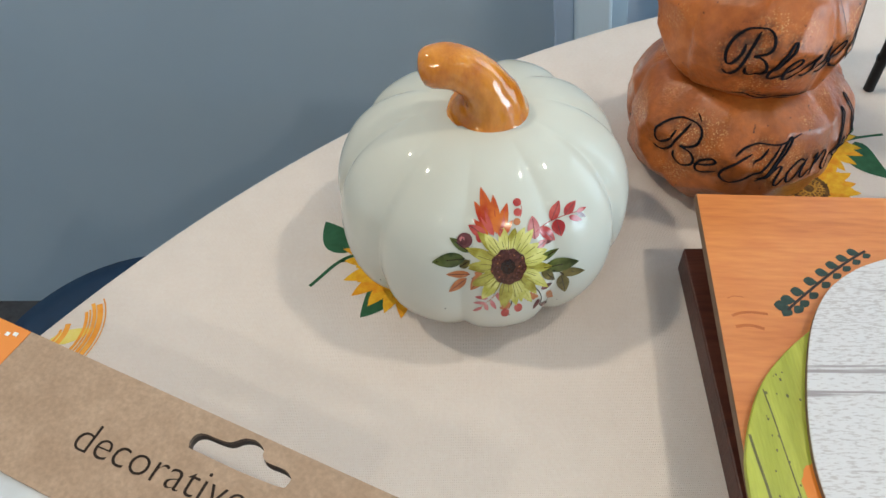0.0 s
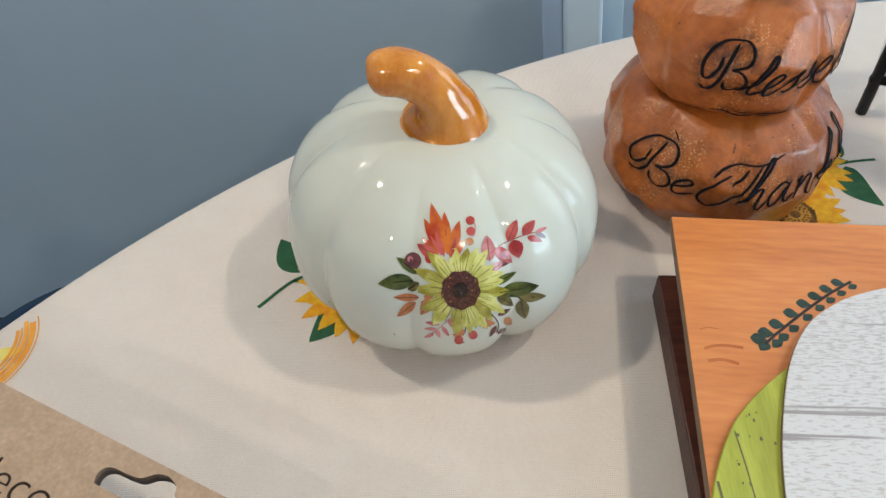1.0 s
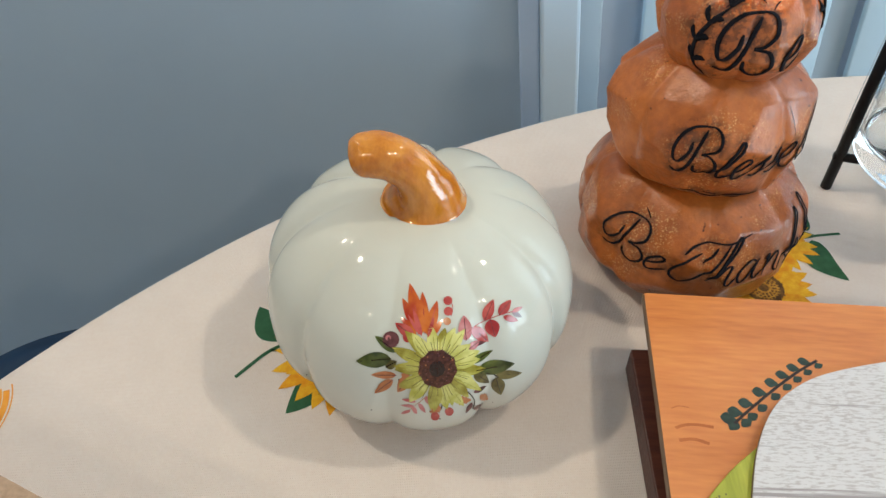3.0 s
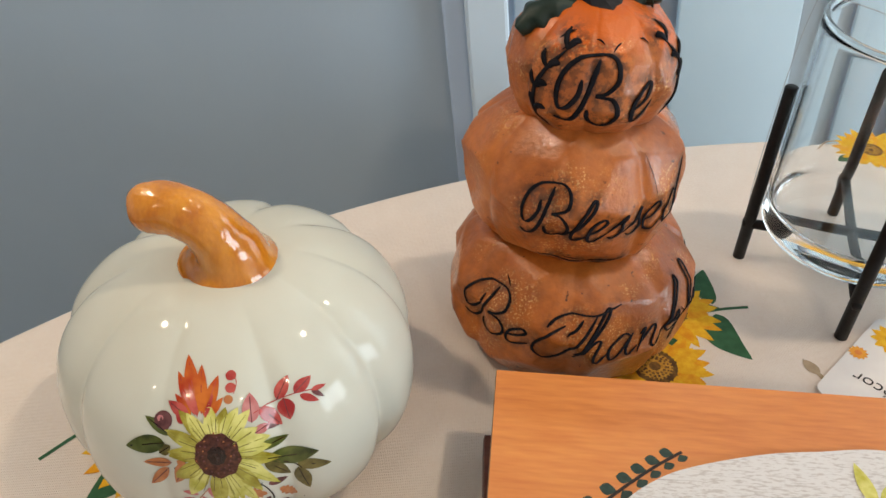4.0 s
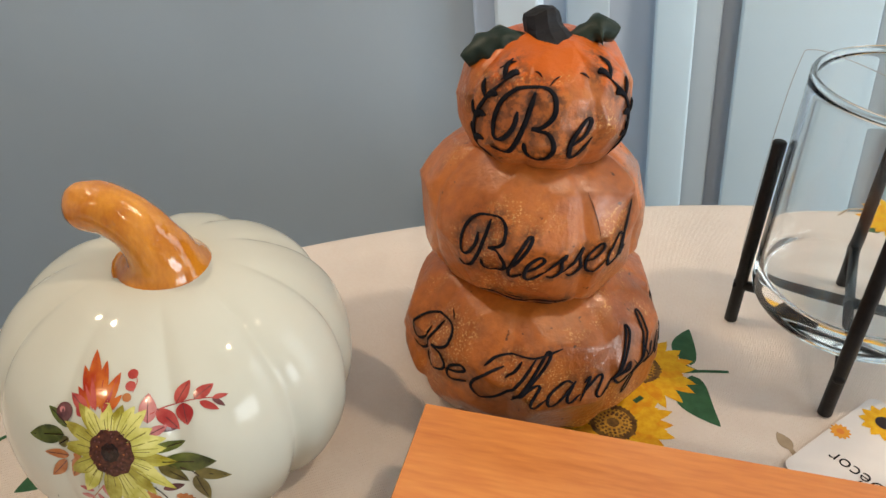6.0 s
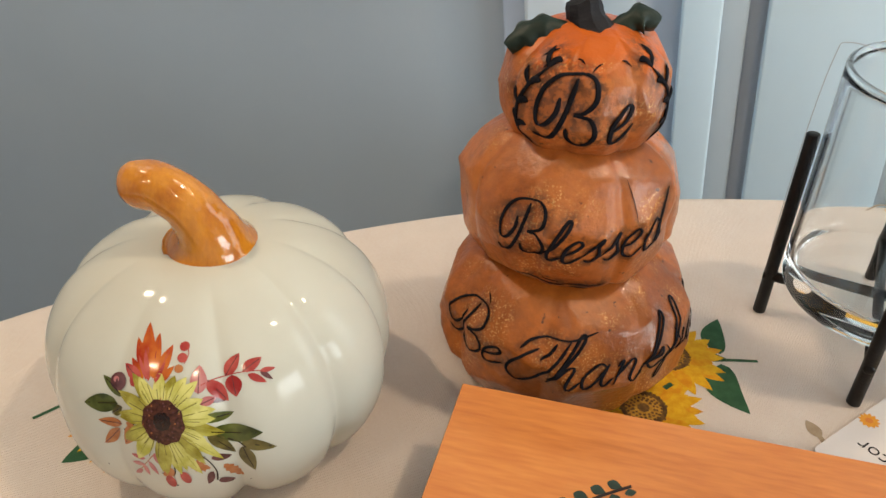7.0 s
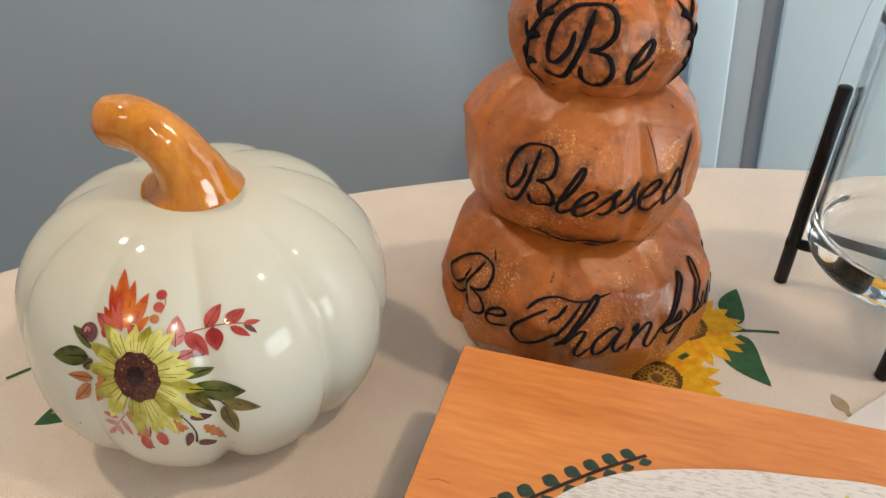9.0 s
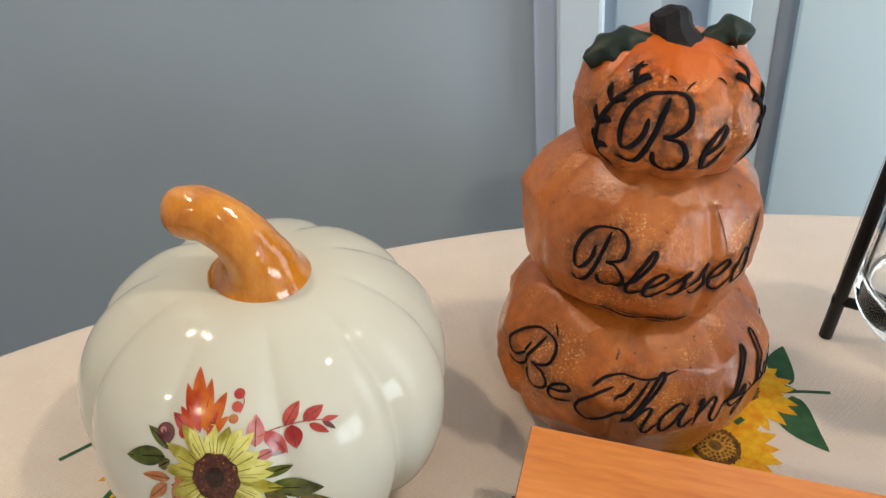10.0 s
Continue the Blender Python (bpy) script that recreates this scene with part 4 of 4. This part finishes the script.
def script_line(text, lobe, start, base, size, height, pen, rise=0.0, lean=0.30, gap=0.0):
    """Writes round a pumpkin from the angle start (degrees) on; base: the line's height, rise: how it climbs with the angle squared."""
    radius = lobe.s.x
    x = 0.0
    for ch in text:
        if ch == " ":
            x += 0.26
            continue
        width, strokes = SCRIPT[ch]
        bm = bmesh.new()
        for stroke in strokes:
            pts, nrm, rad = [], [], []
            line = curve2(stroke, 7)
            for n, q in enumerate(line):
                ang = radians(start) + (x + q.x + lean * q.y) * size / radius
                away = ang + math.pi / 2
                p, nn = lobe.on(ang, base + rise * away * away + q.y * height, 0.0005)
                pts.append(p)
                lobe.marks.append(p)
                nrm.append(nn)
                t = line[min(n + 1, len(line) - 1)] - line[max(n - 1, 0)]
                down = abs(t.y) / max(1e-6, t.length)
                ends = min(1.0, 0.45 + n / 5, 0.45 + (len(line) - 1 - n) / 5)
                rad.append(pen * (0.62 + 0.55 * down) * ends)
            tube(pts, rad, 6, bm, 0.2, nrm)
        part("letter", bm, INK, stack)
        x += width + gap


script_line("Be", TOP, -118, 0.1645, 0.0335, 0.0320, 0.0011, 0.014, gap=0.16)
script_line("Blessed", MID, -122, 0.1080, 0.0285, 0.0295, 0.00082, 0.006)
script_line("Be Thankful", LOW, -148, 0.0415, 0.0366, 0.0255, 0.00076, 0.002)


def brush(lobe, spots, pen, stained=True):
    pairs = [lobe.on(radians(a), z, 0.0005) for a, z in spots]
    pts = catmull([p for p, _ in pairs], 5)
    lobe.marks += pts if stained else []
    nrm = [pairs[min(len(pairs) - 1, n // 5)][1] for n in range(len(pts))]
    rad = [pen * min(1.0, 0.3 + n / 4, 0.3 + (len(pts) - 1 - n) / 4) for n in range(len(pts))]
    part("wreath_stroke", tube(pts, rad, 6, None, 0.45, nrm), INK, stack)


for sgn, mid in ((1, -115), (-1, -38)):
    arc = [(mid - sgn * 2, 0.1965), (mid - sgn * 13, 0.188), (mid - sgn * 19, 0.178), (mid - sgn * 17, 0.168), (mid - sgn * 8, 0.1600)]
    brush(TOP, arc, 0.0012)
    for a, z in arc[:4]:
        brush(TOP, [(a, z), (a + sgn * 4, z + 0.0030), (a + sgn * 9, z + 0.0030)], 0.0017)
        brush(TOP, [(a, z), (a - sgn * 4, z + 0.004), (a - sgn * 5, z + 0.0070)], 0.0013)
for a0, z0, a1, z1, sag, pen in ((-112, 0.0945, -98, 0.0890, 0.0010, 0.0006), (-102, 0.0895, -84, 0.0880, -0.0006, 0.0008), (-99, 0.0925, -88, 0.0905, 0.0, 0.0004), (-86, 0.0890, -68, 0.0905, 0.0008, 0.0007), (-80, 0.0875, -70, 0.0885, -0.0004, 0.0005), (-72, 0.0915, -63, 0.0940, -0.0006, 0.0005)):
    brush(MID, [(a0, z0), ((a0 + a1) / 2, (z0 + z1) / 2 + sag), (a1, z1)], pen)

for a0, z0, a1, z1, pen in ((-54, 0.146, -51, 0.128, 0.00022),):
    brush(MID, [(a0, z0), (a0 * 0.4 + a1 * 0.6 + 0.6, (z0 + z1) / 2), (a1, z1)], pen, False)
for a0, z0, a1, z1, pen in ((-126, 0.1995, -116, 0.2030, 0.0006), (-121, 0.1960, -113, 0.1985, 0.0004), (-84, 0.1970, -76, 0.2000, 0.0004), (-60, 0.2005, -52, 0.1985, 0.0005), (-97, 0.2010, -90, 0.1995, 0.0004)):
    brush(TOP, [(a0, z0), ((a0 + a1) / 2, (z0 + z1) / 2 + 0.0006), (a1, z1)], pen, False)
for a0, z0, a1, z1, pen in ((-31, 0.060, -27, 0.044, 0.0006), (-38, 0.055, -35, 0.047, 0.0004), (-132, 0.072, -127, 0.069, 0.0004)):
    brush(LOW, [(a0, z0), ((a0 + a1) / 2 + 0.5, (z0 + z1) / 2), (a1, z1)], pen, False)

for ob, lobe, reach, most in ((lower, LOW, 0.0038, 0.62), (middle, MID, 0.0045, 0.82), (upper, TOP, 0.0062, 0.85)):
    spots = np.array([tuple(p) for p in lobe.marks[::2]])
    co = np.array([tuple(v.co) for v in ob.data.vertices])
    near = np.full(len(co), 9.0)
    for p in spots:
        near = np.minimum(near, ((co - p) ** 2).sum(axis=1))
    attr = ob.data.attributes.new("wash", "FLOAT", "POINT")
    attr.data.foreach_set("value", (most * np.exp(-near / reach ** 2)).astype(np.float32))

# ---- the pile of wooden signs ----
sign_low = thing("dark_wooden_sign", "dark stained wooden box sign with worn white patch", "wooden sign", pose(0.150, 0.319, 0.0))
part("board", box(0.0, 0.30, -0.26, 0.0, 0.0008, 0.0192, 0.0012), DARKSIDE, sign_low, smooth=False)
part("face", box(0.0004, 0.2996, -0.2596, -0.0004, 0.0193, 0.0202, 0.0003), DARKWOOD, sign_low, "dark face with a worn whitewashed patch", smooth=False)
sign_mid = thing("plain_wooden_sign", "plain wooden sign inside the pile of signs", "wooden sign", pose(0.150, 0.319, 0.0))
part("board", box(0.03, 0.28, -0.25, -0.02, 0.0204, 0.0428, 0.001), PLAINWOOD, sign_mid, smooth=False)

BZ = 0.0490
sign_wood = thing("orange_wooden_sign", "orange maple wooden sign printed with a green leaf sprig", "wooden sign", pose(0.1550, 0.3380, 0.0, 0, 0, -2.4))
outline = [(0, 0), (0.30, 0), (0.30, -0.26), (-0.004, -0.26)]
part("board", slab(outline, BZ - 0.0060, BZ - 0.0004, 0.0006), WOODEDGE, sign_wood, smooth=False)
part("face", slab([(0.0005, -0.0005), (0.2995, -0.0005), (0.2995, -0.2595), (-0.0035, -0.2595)], BZ - 0.0004, BZ), WOOD, sign_wood, "orange wood-grain face", smooth=False)
inv = sign_wood.matrix_basis.inverted()


def on_board(h):
    return lambda q: inv @ Vector((q.x, q.y, h))


axis = curve2([(0.1870, 0.2505), (0.1960, 0.2585), (0.2125, 0.2720), (0.2265, 0.2825), (0.2405, 0.2915)], 8)
part("printed_twig", strip_mesh(axis, 0.0015, on_board(BZ + 0.0003)), TWIG, sign_wood)
for k, i in enumerate(range(2, len(axis) - 2, 4)):
    c, t = axis[i], (axis[i + 1] - axis[i]).normalized()
    o = Vector((-t.y, t.x))
    s = 0.92 - 0.03 * k
    for side in (1, -1):
        shift = t * (0.0022 if side < 0 else 0.0)
        part("printed_leaf", leaf_mesh(petal_points(c + shift + o * side * 0.0006, c + shift + o * side * (0.0078 if side > 0 else 0.0066) * s + t * (-0.0050 if side > 0 else -0.0004), 0.0076 * s, n=10, shape=1.25), on_board(BZ + 0.00012 + 0.00001 * k + 0.000005 * side)), SPRIG, sign_wood)
part("printed_leaf", leaf_mesh(petal_points((0.1885, 0.2520), (0.1838, 0.2465), 0.006, n=8), on_board(BZ + 0.0002)), SPRIG, sign_wood)

GRAIN = material("red_brown_grain", (0.41, 0.100, 0.021), 0.4, (0.52, 0.145, 0.032), 60.0, (1, 5, 1))
for k, (pts, w) in enumerate((([(0.1570, 0.2470), (0.1620, 0.2488), (0.1680, 0.2492), (0.1760, 0.2480)], 0.0016), ([(0.1570, 0.2585), (0.1610, 0.2600), (0.1660, 0.2592)], 0.0005), ([(0.1575, 0.2400), (0.1650, 0.2408), (0.1720, 0.2385)], 0.0018))):
    part("grain_mark", strip_mesh(curve2(pts), w, on_board(BZ + 0.0001)), GRAIN, sign_wood)

plaque = thing("layered_plaque", "lime green wooden cutout plaque with a whitewashed top layer", "wooden plaque")


OLIVE_GRAIN = material("olive_grain", (0.10, 0.095, 0.03), 0.5, (0.15, 0.14, 0.045), 90.0)


def smooth_outline(points, steps=10):
    return [(q.x, q.y) for q in catmull([(x, y, 0) for x, y in points], steps)]


green = smooth_outline([(0.2080, 0.2470), (0.1950, 0.2365), (0.1780, 0.2225), (0.1620, 0.2050), (0.1515, 0.1855), (0.1445, 0.1650), (0.1425, 0.1480), (0.1425, 0.1300), (0.1440, 0.1150), (0.1460, 0.0950), (0.1480, 0.0700)]) + [(0.42, 0.070), (0.42, 0.247)]
part("lower_layer", slab(green, BZ + 0.0006, BZ + 0.0042, 0.0006), GREENWASH, plaque, "lime green painted layer", smooth=False)
white = smooth_outline([(0.420, 0.2600), (0.380, 0.2820), (0.331, 0.2915), (0.300, 0.2895), (0.274, 0.2865), (0.242, 0.2785), (0.223, 0.2700), (0.206, 0.2560), (0.192, 0.2330), (0.1805, 0.1990), (0.1745, 0.1700), (0.1732, 0.1490), (0.1755, 0.1200), (0.1785, 0.0900), (0.1800, 0.0720)]) + [(0.42, 0.072)]
part("upper_layer_core", slab(white, BZ + 0.0043, BZ + 0.0070), WOODEDGE, plaque, smooth=False)
part("upper_layer", slab([(x, y) for x, y in white], BZ + 0.0071, BZ + 0.0078, 0.0003), WHITEWASH, plaque, "whitewashed weathered layer", smooth=False)
for x0, y0, x1, y1, w in ((0.315, 0.262, 0.313, 0.284, 0.007), (0.318, 0.262, 0.330, 0.276, 0.007)):
    part("printed_leaf", leaf_mesh(petal_points((x0, y0), (x1, y1), w), lambda q: Vector((q.x, q.y, BZ + 0.0082))), D_PETAL, plaque)
part("printed_spot", disc_mesh((0.1745, 0.1500), 0.0080, lambda q: Vector((q.x, q.y, BZ + 0.00425)), squash=1.5, wobble=0.05), PRINT_ORANGE, plaque)
rnd = random.Random(4)
for x0, x1, y0 in ((0.1490, 0.1560, 0.176), (0.1610, 0.1690, 0.200)):
    line = [(x0 + (x1 - x0) * k / 8 + rnd.uniform(-0.0004, 0.0004), y0 + (0.078 - y0) * k / 8) for k in range(9)]
    part("grain_line", strip_mesh(curve2(line, 3), 0.0013 if y0 < 0.18 else 0.0007, lambda q: Vector((q.x, q.y, BZ + 0.00428))), OLIVE_GRAIN, plaque)
for k in range(34):
    y = rnd.uniform(0.08, 0.21)
    x = rnd.gauss(0.1590 + 0.05 * (0.16 - y), 0.005) + (0.014 if y > 0.19 else 0)
    part("grain_speck", disc_mesh((x, y), rnd.uniform(0.0003, 0.0007), lambda q: Vector((q.x, q.y, BZ + 0.00430)), sides=7, rings=1, squash=1.6), OLIVE_GRAIN, plaque)

# ---- the glass candle holder on its stand ----
GX, GY, LEG_R = 0.388, 0.481, 0.0626
holder = thing("candle_stand", "black metal stand with four legs holding a glass", "candle stand", pose(GX, GY, 0))
A0 = math.atan2(0.497 - GY, 0.328 - GX)
for k in range(4):
    a = A0 + k * math.pi / 2
    x, y = LEG_R * math.cos(a), LEG_R * math.sin(a)
    part("leg", rod((x, y, 0.0006), (x, y, 0.132), 0.0040), STEEL, holder)
for k in range(2):
    a = A0 + k * math.pi / 2
    x, y = (LEG_R + 0.0042) * math.cos(a), (LEG_R + 0.0042) * math.sin(a)
    part("cross_bar", rod((-x, -y, 0.030 - 0.0002 * k), (x, y, 0.030 - 0.0002 * k), 0.0034 - 0.0003 * k), STEEL, holder)

GR, GB, GH, GT = 0.0580, 0.0338, 0.178, 0.0038
cup = thing("glass_cup", "clear thick-based glass cylinder standing in a black stand", "glass candle holder", pose(GX, GY, 0))
outer = [(GR - 0.011 + 0.011 * math.sin(radians(a)), GB + 0.012 - 0.012 * math.cos(radians(a))) for a in range(0, 91, 9)]
inner = [(GR - GT - 0.008 + 0.008 * math.sin(radians(a)), GB + 0.025 - 0.008 * math.cos(radians(a))) for a in range(90, -1, -10)]
top = GH - GT - 0.0001
out_wall = [(GR, GB + 0.016), (GR, GB + 0.034), (GR, top - 0.010), (GR, top - 0.004), (GR, top - 0.0012), (GR - 0.0004, top - 0.0003), (GR - 0.0012, top)]
in_wall = [(2 * GR - GT - r, z) for r, z in reversed(out_wall[1:])]
part("body", lathe([(0, GB), (GR - 0.018, GB), *outer, *out_wall, *in_wall, *inner, (GR - GT - 0.020, GB + 0.0168), (0, GB + 0.0168)], 96), GLASS, cup)
ring = [(GR - GT / 2 + GT / 2 * math.cos(radians(a)), GH - GT / 2 + GT / 2 * math.sin(radians(a))) for a in range(0, 360, 20)]
part("rim", lathe(ring, 96, closed=True), GLASS, cup, "rounded fire-polished rim")

# ---- the hang tag beside the stand ----
tag = thing("hang_tag", "white printed paper hang tag with sunflowers on the cloth", "paper tag", pose(0.341, 0.376, 0.0012, 0, 0, 136))


def round_rect(x0, x1, y0, y1, r, n=6):
    out = []
    for cx, cy, a0 in ((x1 - r, y1 - r, 0), (x0 + r, y1 - r, 90), (x0 + r, y0 + r, 180), (x1 - r, y0 + r, 270)):
        out += [(cx + r * math.cos(radians(a0 + 90 * k / n)), cy + r * math.sin(radians(a0 + 90 * k / n))) for k in range(n + 1)]
    return out


part("card", slab(round_rect(-0.085, 0.0, -0.088, 0.0, 0.006), 0.0, 0.0008), CARD, tag, smooth=False)
lettering("lettering", "/Décor", 0.0125, INK, pose(-0.047, -0.0315, 0.00095), tag, thin=0.0001)


def on_tag(h):
    return lambda q: Vector((q.x, q.y, h))


def tag_flower(cx, cy, r, mats):
    for k in range(12):
        a = 2 * math.pi * k / 12
        d = Vector((math.cos(a), math.sin(a)))
        part("printed_petal", leaf_mesh(petal_points(Vector((cx, cy)) + d * r * 0.2, Vector((cx, cy)) + d * r, r * 0.45, n=6), on_tag(0.00095 + 0.00001 * (k % 2))), mats[0], tag)
    part("printed_disc", disc_mesh((cx, cy), r * 0.36, on_tag(0.0011), sides=16, rings=2), mats[1], tag)


tag_flower(-0.016, -0.073, 0.014, (P_YELLOW, TWIG))
tag_flower(0.001 - 0.006, -0.047, 0.006, (P_ORANGE, PRINT_ORANGE))
tag_flower(-0.040, -0.076, 0.008, (P_ORANGE, P_BROWN))
for x0, y0, x1, y1 in ((-0.022, -0.070, -0.032, -0.060), (-0.020, -0.080, -0.030, -0.086)):
    part("printed_leaf", leaf_mesh(petal_points((x0, y0), (x1, y1), 0.005, n=6), on_tag(0.0010)), P_GREEN, tag)

string = tagged(part("tag_filament", tube(catmull([(0.3262, 0.4995, 0.030), (0.3240, 0.5010, 0.060), (0.3240, 0.5005, 0.130), (0.3265, 0.5000, 0.176), (0.3310, 0.4960, 0.1865), (0.352, 0.472, 0.1875), (0.385, 0.436, 0.182)], 10), 0.00022, 6), NYLON), "thin clear nylon filament looped round the glass", "tag string")

# ---- the packaged goods with a kraft header card ----
pack = thing("packaged_decoration", "clear bag with printed kraft header card and hanging slot", "packaged goods", pose(-0.202, 0.221, 0.0, 0, 0, -23.9))
CZ = 0.0700
hole = smooth_outline([(0.1105, -0.0185), (0.1090, -0.0150), (0.1100, -0.0115), (0.1135, -0.0098), (0.1200, -0.0095), (0.1265, -0.0085), (0.1310, -0.0045), (0.1365, -0.0030), (0.1420, -0.0050), (0.1440, -0.0085), (0.1480, -0.0098), (0.1560, -0.0095), (0.1605, -0.0115), (0.1610, -0.0150), (0.1580, -0.0172), (0.1380, -0.0185)], 4)


def card_with_hole(x0, x1, y0, y1, z0, z1, inner):
    """A card with an opening that goes through it."""
    bm = bmesh.new()
    outer = [(x0, y0), (x1, y0), (x1, y1), (x0, y1)]
    loops = []
    for pts in (outer, inner):
        vs = [bm.verts.new((x, y, z0)) for x, y in pts]
        loops += [bm.edges.new((vs[k], vs[(k + 1) % len(vs)])) for k in range(len(vs))]
    bmesh.ops.triangle_fill(bm, edges=loops, use_beauty=True)
    for f in [f for f in bm.faces if inside(f.calc_center_median(), inner)]:
        bm.faces.remove(f)
    up = bmesh.ops.extrude_face_region(bm, geom=bm.faces[:])
    bmesh.ops.translate(bm, verts=[v for v in up["geom"] if isinstance(v, bmesh.types.BMVert)], vec=(0, 0, z1 - z0))
    return bm


def inside(p, loop):
    odd = False
    for (ax, ay), (bx, by) in zip(loop, loop[1:] + loop[:1]):
        if (ay > p.y) != (by > p.y) and p.x < ax + (p.y - ay) * (bx - ax) / (by - ay):
            odd = not odd
    return odd


header = part("header_card", card_with_hole(-0.002, 0.225, -0.0625, 0.0, CZ - 0.0026, CZ, hole), KRAFT, pack, "brown kraft header card with hanging slot", smooth=False)
# lip reaching below the card, its dark colour stands for shade in the slot
bm = bmesh.new()
low = [bm.verts.new((x, y, CZ - 0.0062)) for x, y in hole]
top = [bm.verts.new((x, y, CZ - 0.0003)) for x, y in hole]
far = [bm.verts.new((x + 0.05 * (x - 0.137), y + 0.2 * (y + 0.012), CZ - 0.0045)) for x, y in hole]
for k in range(len(hole)):
    m = (k + 1) % len(hole)
    bm.faces.new((low[k], low[m], top[m], top[k]))
    bm.faces.new((low[k], far[k], far[m], low[m]))
part("slot_lip", bm, CARDEDGE, pack, "lip of the hanging slot, coloured dark for its shade")
part("orange_panel", box(-0.075, -0.0024, -0.0625, 0.0, CZ - 0.0012, CZ, 0.0002), PRINT_ORANGE, pack, "orange printed panel with white marks", smooth=False)
for dx, dy, w in ((-0.0085, -0.0045, 0.0028), (-0.0125, -0.0060, 0.0022), (-0.0180, -0.0085, 0.0030), (-0.0240, -0.0060, 0.0030)):
    part("printed_mark", box(dx - w / 2, dx + w / 2, dy - 0.0011, dy + 0.0011, CZ + 0.0001, CZ + 0.0003), PRINT_WHITE, pack, smooth=False)
lettering("lettering", "decorative", 0.0212, CARDINK, pose(0.0600, -0.0410, CZ + 0.00015, 0, 0, 3.0), pack, thin=0.00030)
bm = box(-0.070, 0.225, -0.24, -0.045, 0.001, CZ - 0.0016, 0.02, 4)
for v in bm.verts:
    v.co += 0.003 * noise.noise_vector(v.co * 30) * (1 if 0.01 < v.co.z < 0.06 else 0)
part("bag", bm, FILLER, pack, "pale crumpled filled bag")

# ---- the stool beside the table ----
stool = thing("stool", "round stool with a dark blue vinyl seat", "stool", pose(-0.333, 0.418, 0))
SZ = -0.30
part("seat", lathe([(0, SZ - 0.05), (0.165, SZ - 0.05), (0.178, SZ - 0.04), (0.18, SZ - 0.02), (0.172, SZ - 0.004), (0.15, SZ), (0, SZ + 0.004)], 64), BLUE, stool, "dark blue padded seat")
for k in range(4):
    a = radians(45 + 90 * k)
    part("leg", rod((0.15 * math.cos(a), 0.15 * math.sin(a), FLOOR + 0.0005), (0.11 * math.cos(a), 0.11 * math.sin(a), SZ - 0.05), 0.011), STEEL, stool)
